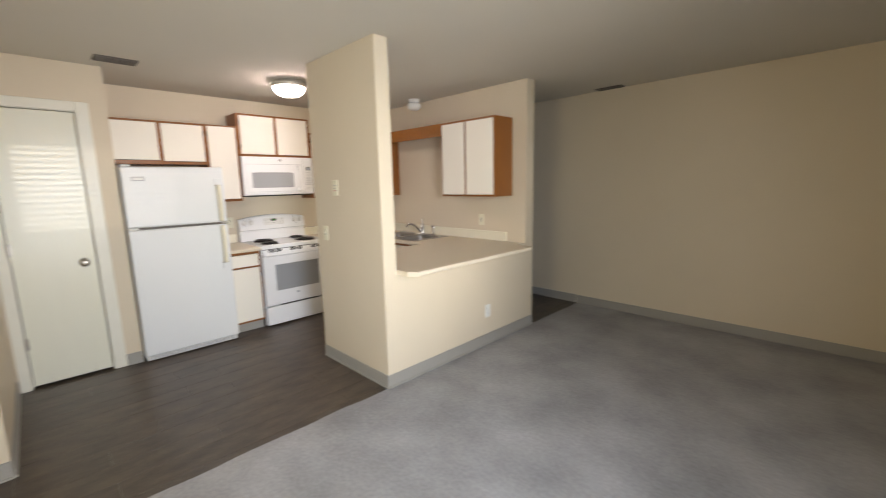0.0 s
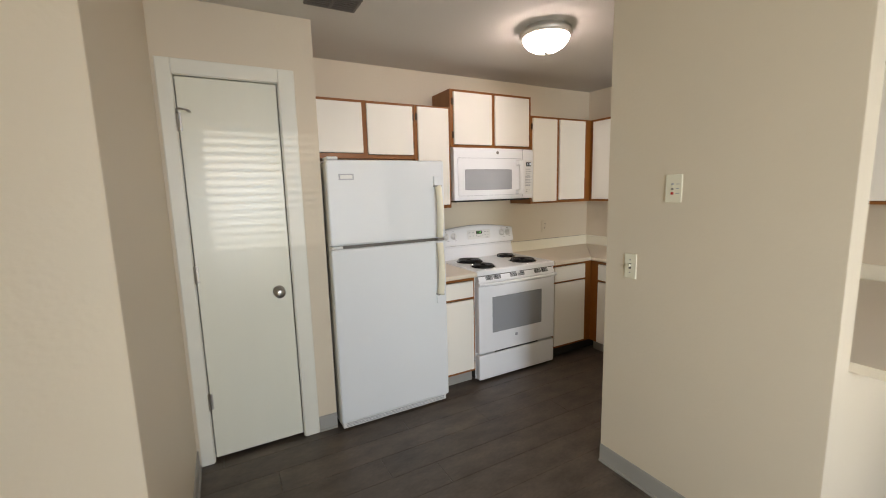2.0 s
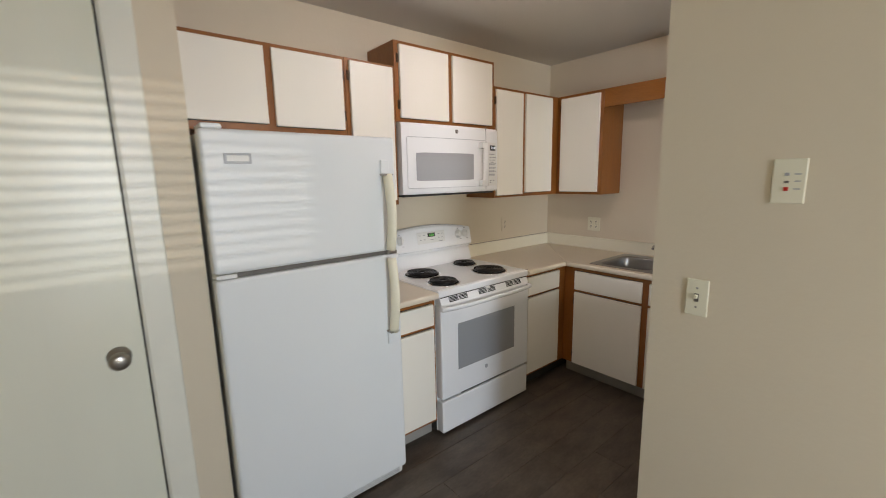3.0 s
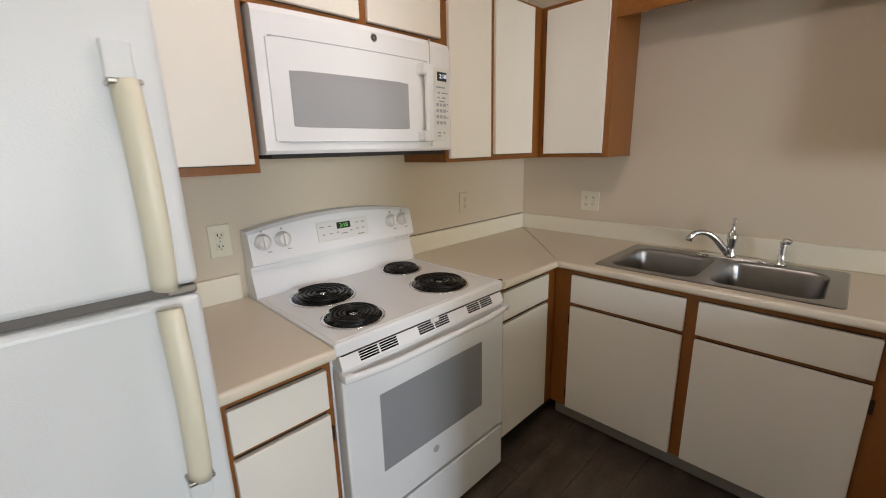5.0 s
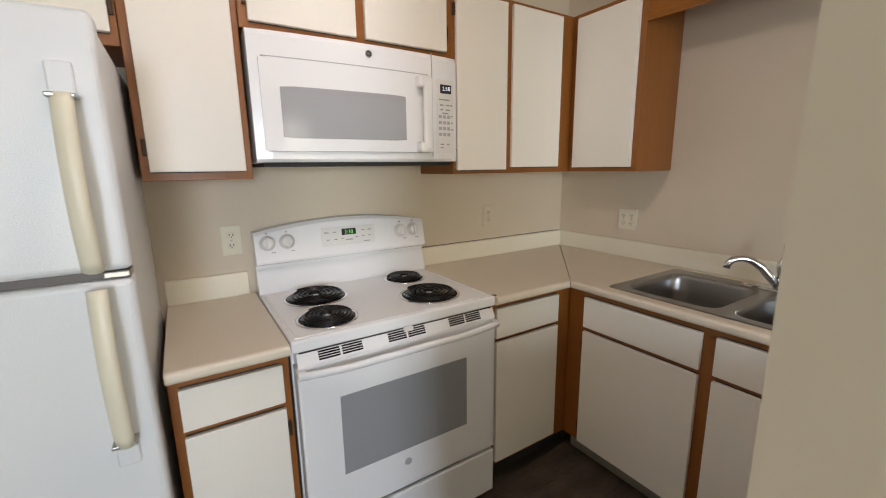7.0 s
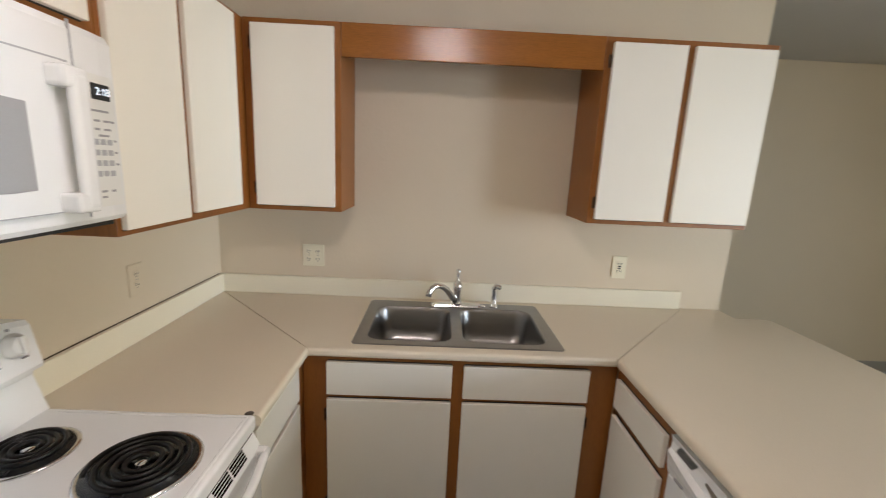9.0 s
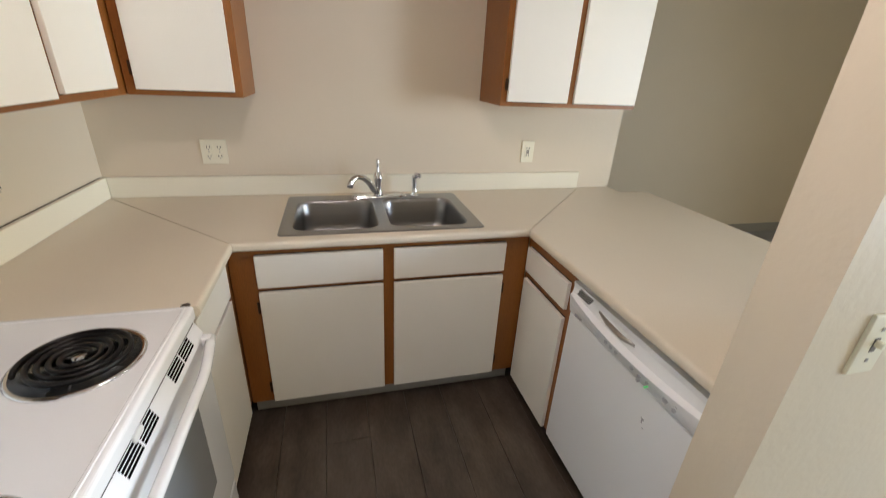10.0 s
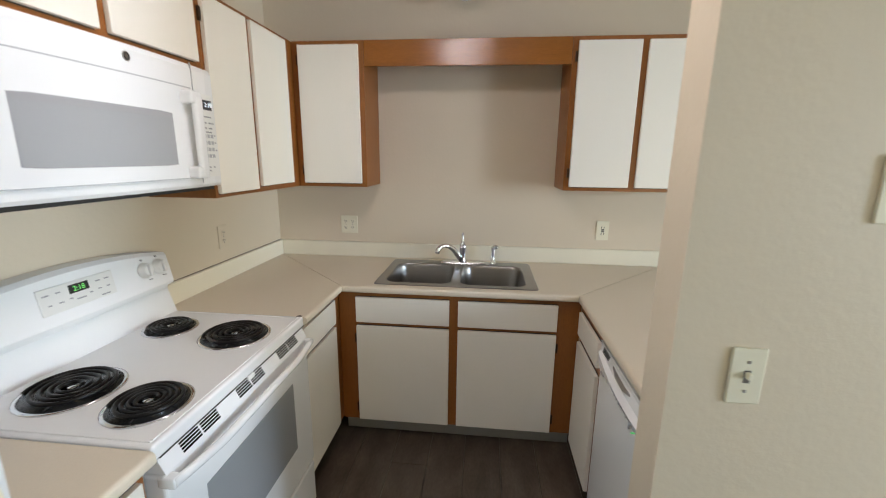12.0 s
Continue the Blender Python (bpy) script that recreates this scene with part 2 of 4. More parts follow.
# walls with window openings
def window(name, m, w, z0, z1, open_from):
    """A window of width w with blinds, in a wall whose inner face is m's xz plane, y outwards; the slats below open_from are shut."""
    win = tagged(new(name), "white window frame with drawn horizontal blinds", "window", kind="structure")
    win.location = m @ Vector((0, 0.06, z0))

    def put(nm, bs, mat):
        bm = bmesh.new()
        for b in bs:
            box_bm(bm, *b)
        bm.transform(m)
        return finish(bm, nm, mat, win)

    h = w / 2
    for b in ((-h, -h + 0.04, z0, z1), (h - 0.04, h, z0, z1), (-h + 0.04, h - 0.04, z0, z0 + 0.04), (-h + 0.04, h - 0.04, z1 - 0.04, z1)):
        put("frame", [(b[0], b[1], 0.05, 0.1, b[2], b[3])], TRIM_PAINT)
    slats, z = [], z0 + 0.03
    while z < z1 - 0.04:
        slats.append((-h + 0.01, h - 0.01, 0.012, 0.04, z, z + (0.0415 if z < open_from else 0.024)))
        z += 0.042
    tagged(put("blinds", slats, SLAT), kind="stuff")


wall("wall_east_a", (EAST, EAST + 0.12, -4.3, -3.42, -0.02, H))
wall("wall_east_b", (EAST, EAST + 0.12, -2.42, -2.1, -0.02, H))
wall("wall_east_c", (EAST, EAST + 0.12, -0.9, 1.5, -0.02, H))
for w0, w1, nm in ((-3.42, -2.42, "a"), (-2.1, -0.9, "b")):
    wall("wall_east_sill_" + nm, (EAST, EAST + 0.12, w0, w1, -0.02, 0.2))
    wall("wall_east_head_" + nm, (EAST, EAST + 0.12, w0, w1, 2.2, H))
window("window_1", Matrix.Translation((EAST, -2.92, 0)) @ pose(0, 0, 0, 0, 0, -90), 1.0, 0.2, 2.2, 1.5)
# unseen window, set behind the kitchen fill lamp
window("window_2", Matrix.Translation((EAST, -1.5, 0)) @ pose(0, 0, 0, 0, 0, -90), 1.2, 0.2, 2.2, 3)
wall("wall_south_a", (1.87, 2.95, -4.3, -4.19, -0.02, H))
wall("wall_south_b", (4.35, 5.82, -4.3, -4.19, -0.02, H))
wall("wall_south_sill", (2.95, 4.35, -4.3, -4.19, -0.02, 0.45))
wall("wall_south_head", (2.95, 4.35, -4.3, -4.19, 2.05, H))
# unseen window, set behind the warm south lamp
window("window_3", Matrix.Translation((3.65, -4.19, 0)) @ pose(0, 0, 0, 0, 0, 180), 1.4, 0.45, 2.05, 3)

tagged(box("ceiling", (-1.2, EAST + 0.12, -4.3, 1.5, H + 0.002, H + 0.12), CEILING, None, 0), "matt off-white ceiling with faint texture", "ceiling", kind="structure")
tagged(box("subfloor", (-1.2, EAST + 0.12, -4.3, 1.5, -0.12, -0.012), SLAB, None, 0), "dark subfloor under the planks", "floor", kind="structure")

# carpet with a slightly wavy cut edge
bm = bmesh.new()
NX, NY = 46, 74
grid = [[None] * (NY + 1) for _ in range(NX + 1)]
for i in range(NX + 1):
    for j in range(NY + 1):
        x = 2.556 + (EAST - 2.556) * i / NX
        y = -4.19 + 5.275 * j / NY
        z = 0.004 + 0.003 * noise.noise((x * 3, y * 3, 0))
        if i == 0:
            # past the wing wall the carpet runs over the planks' ends
            x = 2.468 if y < -1.7 else x
            x += 0.004 * noise.noise((y * 6, 3, 1))
            z = -0.004
        grid[i][j] = bm.verts.new((x, y, z))
for i in range(NX):
    for j in range(NY):
        bm.faces.new((grid[i][j], grid[i + 1][j], grid[i + 1][j + 1], grid[i][j + 1]))
tagged(finish(bm, "carpet", CARPET, None, True), "worn grey low-pile carpet over the living room floor", "carpet", kind="structure")


def cove(b):
    """Grey vinyl base with a small foot."""
    x0, x1, y0, y1 = b
    f = 0.007
    bm = bmesh.new()
    box_bm(bm, x0, x1, y0, y1, -0.003, 0.095, 0.003, 2)
    if x1 - x0 < y1 - y0:
        box_bm(bm, x0 - f, x1 + f, y0, y1 - 0.001, -0.003, 0.012, 0.003, 2)
    else:
        box_bm(bm, x0 + 0.001, x1, y0 - f, y1 + f, -0.003, 0.012, 0.003, 2)
    return tagged(finish(bm, "baseboard", COVE), "grey vinyl cove baseboard along the wall", "baseboard", kind="structure")


T = 0.008
cove((1.674, 2.555 + T, -1.712 - T, -1.712))
cove((2.555, 2.555 + T, -1.712, 0.12))
cove((2.558, EAST, 1.085 - T, 1.085))
cove((-1.1, 2.55, 1.1 - T, 1.1))
cove((0.63, 0.63 + T, -2.95, -2.842))
cove((0.635, 1.87 + T, -3.59, -3.59 + T))
cove((1.87, 1.87 + T, -4.19, -3.59))
cove((1.87 + T, EAST, -4.19, -4.19 + T))

# ---------------------------------------------------------------- closet door
casing = tagged(new("trim"), "off-white painted wooden door casing", "trim", kind="structure")
casing.location = (0.63, -3.27, 0)
for b in ((0.63, 0.646, -3.574, -3.512, 0, 2.092), (0.63, 0.646, -3.036, -2.953, 0, 2.092), (0.63, 0.646, -3.512, -3.036, 2.022, 2.092)):
    box("casing", b, TRIM_PAINT, casing, 0.005, 3)
for b in ((0.53, 0.63, -3.512, -3.508, 0, 2.02), (0.53, 0.63, -3.040, -3.036, 0, 2.02), (0.53, 0.63, -3.508, -3.040, 2.019, 2.023)):
    box("jamb", b, TRIM_PAINT, casing, 0)
# dark sheet across the opening, gives the slits round the leaf their shade
box("stop", (0.53, 0.575, -3.508, -3.040, 0.0, 2.015), DARK, casing, 0)
door = tagged(new("door_1"), "closed off-white flush closet door with satin knob", "door", kind="structure")
door.location = (0.61, -3.27, 0)
box("leaf", (0.585, 0.624, -3.502, -3.046, 0.02, 2.014), DOOR_PAINT, door, 0.002)
lathe("knob", (0.624, -3.115, 0.9), [(0.0, 0), (0.033, 0), (0.033, 0.004), (0.03, 0.007), (0.012, 0.009), (0.012, 0.028), (0.02, 0.034), (0.028, 0.044), (0.029, 0.054), (0.024, 0.062), (0.014, 0.065), (0, 0.066)], NICKEL, door, (1, 0, 0))
for z in (0.345, 1.04, 1.80):
    bm = bmesh.new()
    sweep("", [(0.632, -3.506, z - 0.045), (0.632, -3.506, z + 0.045)], 0.007, NICKEL, n=10, bm=bm)
    box_bm(bm, 0.622, 0.628, -3.51, -3.49, z - 0.043, z + 0.043)
    finish(bm, "hinge", NICKEL, door)
bm = bmesh.new()
sweep("", [(0.634, -3.506, 1.84), (0.65, -3.505, 1.855), (0.664, -3.49, 1.857), (0.668, -3.455, 1.85)], 0.005, NICKEL, n=8, bm=bm)
sweep("", [(0.668, -3.46, 1.85), (0.64, -3.452, 1.848)], 0.006, NICKEL, n=8, bm=bm)
finish(bm, "door_stop", NICKEL, door, True)

# ---------------------------------------------------------------- cabinets


def west(u0, u1, d0, d1, z0, z1):
    return (d0, d1, u0, u1, z0, z1)


def north(u0, u1, d0, d1, z0, z1):
    return (u0, u1, -d0, -d1, z0, z1)


def penins(u0, u1, d0, d1, z0, z1):
    return (2.43 - d0, 2.43 - d1, u0, u1, z0, z1)


def cabinet(name, to, u0, u1, depth, z0, z1, fronts, label, base=False, tips=()):
    """fronts: (part, u0, u1, z0, z1, hinge side or 0). tips: z places for hinges from the front's ends."""
    b = to(u0, u1, 0.002, depth, z0, z1)
    cab = thing(name, ((b[0] + b[1]) / 2, (b[2] + b[3]) / 2, 0 if base else z0), label, "cabinet", "kitchen cabinets")
    a, c = u0 + 0.0012, u1 - 0.0012
    if not base:
        box("body", to(a, c, 0.002, depth, z0, z1), OAK, cab, 0.0015)
    else:
        box("face_frame", to(a, c, depth - 0.02, depth, z0, z1), OAK, cab, 0.0015)
        box("side", to(a, a + 0.016, 0.002, depth - 0.02, z0, z1), OAK, cab, 0)
        box("side", to(c - 0.016, c, 0.002, depth - 0.02, z0, z1), OAK, cab, 0)
        box("bottom", to(a + 0.016, c - 0.016, 0.002, depth - 0.02, z0, z0 + 0.016), OAK, cab, 0)
        # the west corner's toe kick is coloured dark for the shade in its recess
        box("toe_kick", to(u0 + 0.001, u1 - 0.001, 0.06, depth - 0.055, -0.01, z0 - 0.001), DARK if to is west and u1 > -0.1 else COVE, cab, 0.001)
    for part, a, c, lo, hi, side in fronts:
        leaf = box(part, to(a, c, depth + 0.001, depth + 0.018, lo, hi), LAMINATE, cab, 0.0025, 2)
        # dark strip behind the front, painted in as the shadow line round it
        box("edge", to(a + 0.004, c - 0.004, depth, depth + 0.003, lo - 0.003, hi + 0.003), DARK, cab, 0)
        if side:
            for z in (lo + 0.07, hi - 0.07):
                u = a - 0.006 if side < 0 else c + 0.006
                box("hinge", to(u - 0.006, u + 0.006, depth, depth + 0.01, z - 0.024, z + 0.024), BRONZE, leaf, 0.002)
    return cab


D = 0.282
UP = "wall cabinet with white doors and oak frame"
cabinet("wall_cabinet", west, -2.84, -2.085, D, 1.665, 2.05, [("door", -2.822, -2.474, 1.702, 2.03, 0), ("door", -2.44, -2.102, 1.695, 2.03, 1)], UP + " above the fridge")
cabinet("wall_cabinet", west, -2.085, -1.787, D, 1.302, 2.05, [("door", -2.062, -1.808, 1.328, 2.035, -1)], "narrow tall " + UP)
cabinet("wall_cabinet", west, -1.787, -1.002, D, 1.762, 2.186, [("door", -1.76, -1.412, 1.782, 2.165, -1), ("door", -1.378, -1.035, 1.782, 2.165, 1)], "raised " + UP + " over the microwave")
cabinet("wall_cabinet", west, -1.002, -0.004, D, 1.302, 2.04, [("door", -0.988, -0.716, 1.318, 2.02, -1), ("door", -0.682, -0.372, 1.328, 2.022, 0)], "corner " + UP)
cabinet("wall_cabinet", north, D + 0.003, 0.668, D, 1.302, 2.04, [("door", 0.322, 0.642, 1.322, 2.018, -1)], "single-door " + UP + " by the sink")
cabinet("wall_cabinet", north, 1.706, 2.398, D, 1.302, 2.04, [("door", 1.733, 2.026, 1.322, 2.018, -1), ("door", 2.058, 2.384, 1.322, 2.018, 0)], "double-door " + UP + " over the counter")
val = thing("valance", (1.187, -0.29, 1.915), "stained oak valance board between the wall cabinets", "valance")
box("board", (0.668, 1.706, -D, -D + 0.02, 1.915, 2.04), OAK_FLAT, val, 0.002)
box("top_rail", (0.668, 1.706, -D + 0.02, -0.002, 2.022, 2.04), OAK_FLAT, val, 0.001)

LOW = "base cabinet with white fronts and oak frame"
DB = 0.588
cabinet("base_cabinet", west, -2.083, -1.787, DB, 0.095, 0.8115, [("drawer", -2.06, -1.808, 0.668, 0.785, 0), ("door", -2.06, -1.808, 0.118, 0.648, 1)], "narrow " + LOW, True)
cabinet("base_cabinet", west, -1.03, -0.002, DB, 0.095, 0.8115, [("drawer", -1.018, -0.672, 0.668, 0.79, 0), ("door", -1.018, -0.672, 0.118, 0.65, 0)], "corner " + LOW, True)
cabinet("base_cabinet", north, DB + 0.003, 1.781, DB, 0.095, 0.8115, [("drawer", 0.682, 1.151, 0.652, 0.784, 0), ("drawer", 1.194, 1.67, 0.652, 0.784, 0), ("door", 0.682, 1.151, 0.102, 0.632, -1), ("door", 1.194, 1.67, 0.102, 0.632, 1)], "double-door sink " + LOW, True)
cabinet("base_cabinet", penins, -0.972, -0.590, 0.648, 0.075, 0.8115, [("drawer", -0.945, -0.616, 0.655, 0.765, 0), ("door", -0.945, -0.616, 0.078, 0.618, 0)], "narrow peninsula " + LOW, True)

# ---------------------------------------------------------------- counters
CT, CB, E = 0.845, 0.812, 0.625


def front(a, b):
    """The sides of a counter's outline that are rounded: those away from the walls and the mitres."""
    d = b - a
    if abs(d.x) > 0.02 and abs(d.y) > 0.02:
        return False
    if abs(d.y) <= 0.02:
        return -0.7 < a.y < -0.5
    return 0.5 < a.x < 0.7 or 1.7 < a.x < 1.8 or a.x > 2.6


c1 = thing("countertop", (0.3, -1.935, CB), "beige laminate countertop between the fridge and stove", "countertop")
prism("slab", [(0.002, -2.083), (E, -2.083), (E, -1.786), (0.002, -1.786)], CB, CT, COUNTER, c1, 0.012, 4, front)
box("backsplash", (0.001, 0.02, -2.083, -1.806, CT, 0.938), SPLASH, c1, 0.004)
top = thing("countertop", (1.2, -0.4, CB), "beige laminate U-shaped countertop with mitred seams", "countertop")
g = 0.004
prism("slab", [(0.002, -1.03), (E, -1.03), (E, -E - g), (0.002, -0.002 - g)], CB, CT, COUNTER, top, 0.012, 4, front)
SX = [(0.79, 1.555), (-0.55, -0.09)]
bm = bmesh.new()
outer = [(0.002 + g, -0.002), (E, -E), (1.754, -E), (2.36, -0.002)]
inner = [(SX[0][0], SX[1][1]), (SX[0][0], SX[1][0]), (SX[0][1], SX[1][0]), (SX[0][1], SX[1][1])]
vo, vi = [[bm.verts.new((x, y, CT)) for x, y in some] for some in (outer, inner)]
fs = [bm.faces.new((vo[k], vo[(k + 1) % 4], vi[(k + 1) % 4], vi[k])) for k in range(4)]
ext = bmesh.ops.extrude_face_region(bm, geom=fs)
bmesh.ops.translate(bm, verts=[v for v in ext["geom"] if isinstance(v, bmesh.types.BMVert)], vec=(0, 0, CB - CT))
es = [e for e in bm.edges if abs(e.verts[0].co.y + E) < 1e-4 and abs(e.verts[1].co.y + E) < 1e-4 and abs(e.verts[0].co.x - e.verts[1].co.x) > 0.5]
bmesh.ops.bevel(bm, geom=es, offset=0.012, segments=4, affect="EDGES", profile=0.5)
finish(bm, "slab", COUNTER, top)
prism("slab", [(2.36 + g, -0.002), (1.754, -E - g), (1.754, -1.6), (2.672, -1.6), (2.735, -1.552), (2.735, -0.16), (2.70, -0.128), (2.552, -0.128), (2.552, -0.002)], CB, CT, COUNTER, top, 0.012, 4, front)
box("backsplash", (0.021, 2.337, -0.02, -0.001, CT, 0.938), SPLASH, top, 0.004)
box("backsplash", (0.001, 0.02, -1.03, -0.001, CT, 0.938), SPLASH, top, 0.004)
# thin dark strip painted in for the shadow gap along the backsplash top
box("caulk_gap", (0.0005, 0.0045, -1.028, -0.022, 0.9375, 0.9398), BRONZE, top, 0)
lathe("burn_mark", (0.592, -1.024, CT - 0.0012), [(0.013, 0), (0.011, 0.0018), (0, 0.0022)], SEAM, top, n=16)

# ---------------------------------------------------------------- sink and tap


def ring(x0, x1, y0, y1, r, n=6):
    pts = []
    for cx, cy, a0 in ((x1 - r, y1 - r, 0), (x0 + r, y1 - r, 90), (x0 + r, y0 + r, 180), (x1 - r, y0 + r, 270)):
        pts += [(cx + r * math.cos(radians(a0 + 90 * k / n)), cy + r * math.sin(radians(a0 + 90 * k / n))) for k in range(n + 1)]
    return pts


sink = thing("sink", (1.17, -0.32, CT), "brushed stainless steel double-bowl sink set in the countertop", "sink")
bm = bmesh.new()
ZT = CT + 0.004
edges = []


def loop(pts, z):
    vs = [bm.verts.new((x, y, z)) for x, y in pts]
    return vs, [bm.edges.new((vs[k], vs[(k + 1) % len(vs)])) for k in range(len(vs))]


def bridge(p, q):
    for k in range(len(p)):
        bm.faces.new((p[k], p[(k + 1) % len(p)], q[(k + 1) % len(p)], q[k]))


so, eo = loop(ring(0.77, 1.575, -0.57, -0.07, 0.02), ZT)
lip, _ = loop(ring(0.765, 1.58, -0.575, -0.065, 0.022), CT + 0.0003)
bridge(so, lip)
edges += eo
for x0, x1 in ((0.812, 1.15), (1.192, 1.528)):
    prev, e = loop(ring(x0, x1, -0.535, -0.145, 0.06), ZT)
    edges += e
    for ins, dz in ((0.004, 0.006), (0.008, 0.02), (0.018, 0.11), (0.028, 0.15), (0.05, 0.165), (0.12, 0.17)):
        cur, _ = loop(ring(x0 + ins, x1 - ins, -0.535 + ins, -0.145 - ins, 0.06 - min(ins, 0.03) * 0.3), ZT - dz)
        bridge(prev, cur)
        prev = cur
    bm.faces.new(prev)
bmesh.ops.triangle_fill(bm, use_beauty=True, use_dissolve=False, edges=edges)
basin = finish(bm, "bowls", STEEL, sink)
for p in basin.data.polygons:
    p.use_smooth = abs(p.normal.z) < 0.98
for x in (0.981, 1.36):
    lathe("drain", (x, -0.34, ZT - 0.169), [(0, 0.001), (0.03, 0.001), (0.04, 0.004), (0.043, 0.003), (0.043, 0)], CHROME, sink)

tap = thing("faucet", (1.18, -0.105, ZT), "chrome single-lever kitchen faucet on the sink", "faucet")
bm = bmesh.new()
pts = ring(1.055, 1.305, -0.13, -0.08, 0.0249, 8)
lo = [bm.verts.new((x, y, ZT)) for x, y in pts]
hi = [bm.verts.new((1.18 + (x - 1.18) * 0.96, -0.105 + (y + 0.105) * 0.8, ZT + 0.008)) for x, y in pts]
for k in range(len(pts)):
    bm.faces.new((lo[k], lo[(k + 1) % len(pts)], hi[(k + 1) % len(pts)], hi[k]))
bm.faces.new(hi)
finish(bm, "base_plate", CHROME, tap)
lathe("body", (1.185, -0.105, ZT + 0.006), [(0.024, 0), (0.022, 0.01), (0.018, 0.03), (0.017, 0.06), (0.02, 0.075), (0.022, 0.09), (0.019, 0.105), (0.011, 0.118), (0.007, 0.13), (0.0075, 0.145), (0.0095, 0.16), (0.0085, 0.172), (0.004, 0.178), (0, 0.179)], CHROME, tap)
sp = [(1.176, -0.115, 0.872), (1.155, -0.135, 0.905), (1.133, -0.155, 0.94), (1.108, -0.178, 0.964), (1.083, -0.20, 0.972), (1.062, -0.22, 0.966), (1.05, -0.232, 0.948), (1.047, -0.235, 0.932)]
sweep("spout", sp, [0.016, 0.0155, 0.0145, 0.0135, 0.0125, 0.0125, 0.013, 0.0135], CHROME, tap, 14)
spray = thing("sprayer", (1.365, -0.105, ZT), "chrome side sprayer on the sink rim", "sprayer")
lathe("holder", (1.365, -0.105, ZT), [(0.021, 0), (0.02, 0.006), (0.013, 0.012), (0.0115, 0.05), (0.0125, 0.085), (0.013, 0.1), (0, 0.106)], CHROME, spray)
sweep("nozzle", [(1.363, -0.103, ZT + 0.09), (1.372, -0.118, ZT + 0.108), (1.385, -0.138, ZT + 0.108)], [0.012, 0.013, 0.011], CHROME, spray, 12)
lathe("button", (1.312, -0.11, ZT), [(0.012, 0), (0.012, 0.004), (0.006, 0.008), (0, 0.008)], CHROME, tap)

# ---------------------------------------------------------------- stove
SY0, SY1, SXF = -1.782, -1.034, 0.605
stove = thing("stove", (0.3, -1.41, 0), "white electric coil range with grey oven window", "stove")
box("body", (0.03, SXF - 0.035, SY0 + 0.004, SY1 - 0.004, 0.015, 0.81), APPLIANCE, stove, 0.003)
box("feet", (0.06, SXF - 0.08, SY0 + 0.03, SY1 - 0.03, -0.002, 0.016), BLACK, stove, 0)
box("cooktop", (0.03, SXF + 0.01, SY0, SY1, 0.811, 0.851), APPLIANCE, stove, 0.009, 4)
boxes("rim", [(0.12, SXF - 0.005, SY0 + 0.012, SY0 + 0.02, 0.850, 0.8535), (0.12, SXF - 0.005, SY1 - 0.02, SY1 - 0.012, 0.850, 0.8535), (SXF - 0.012, SXF - 0.004, SY0 + 0.02, SY1 - 0.02, 0.850, 0.8535)], APPLIANCE, stove, 0.0015)
# back guard with a bowed top
bm = bmesh.new()
N = 24
prof = []
for k in range(N + 1):
    f = k / N
    y = SY0 + 0.002 + (SY1 - SY0 - 0.004) * f
    bow = 1 - (2 * f - 1) ** 2
    ztop = 1.092 + 0.038 * bow
    prof.append([bm.verts.new(p) for p in ((0.004, y, 0.83), (0.095, y, 0.83), (0.085, y, 0.845), (0.055, y, 0.945), (0.062, y, 0.962), (0.085 + 0.01 * bow, y, 0.97), (0.088 + 0.01 * bow, y, 0.98), (0.068 + 0.006 * bow, y, ztop - 0.012), (0.058, y, ztop), (0.004, y, ztop))])
for p, q in zip(prof, prof[1:]):
    for i in range(len(p)):
        j = (i + 1) % len(p)
        bm.faces.new((p[i], p[j], q[j], q[i]))
bm.faces.new(prof[0]), bm.faces.new(prof[-1])
guard = finish(bm, "backguard", APPLIANCE, stove)


def face_x(z):
    """The front of the back guard at a height."""
    return 0.095 - (z - 0.98) / 0.135 * 0.021


lean = Matrix.Rotation(radians(-9), 4, "Y")


def on_guard(y, z, out=0.0):
    return Matrix.Translation((face_x(z) + out, y, z)) @ lean


def guard_plate(name, y, z, w, h, t, mat, bevel=0.0):
    bm = bmesh.new()
    box_bm(bm, -0.004, t, -w / 2, w / 2, -h / 2, h / 2, bevel, 2)
    bm.transform(on_guard(y, z))
    return finish(bm, name, mat, stove)


guard_plate("control_panel", -1.408, 1.052, 0.235, 0.078, 0.0045, PLASTIC, 0.002)
guard_plate("display", -1.408, 1.068, 0.062, 0.026, 0.0058, BLACK)
TEXT_X = Matrix(((0, 0, 1, 0), (1, 0, 0, 0), (0, 1, 0, 0), (0, 0, 0, 1)))
lettering("clock_digits", "2:18", 0.022, on_guard(-1.408, 1.068, 0.0064) @ TEXT_X, DIGIT_GREEN, stove)
for y, z, w in [(-1.505, 1.07, 0.02), (-1.47, 1.07, 0.014), (-1.5, 1.04, 0.01), (-1.468, 1.04, 0.014), (-1.438, 1.042, 0.01), (-1.408, 1.035, 0.03), (-1.375, 1.042, 0.01), (-1.345, 1.07, 0.016), (-1.315, 1.07, 0.016), (-1.345, 1.045, 0.012), (-1.315, 1.045, 0.012), (-1.33, 1.022, 0.03)]:
    guard_plate("print", y, z, w, 0.004, 0.005, PRINT)
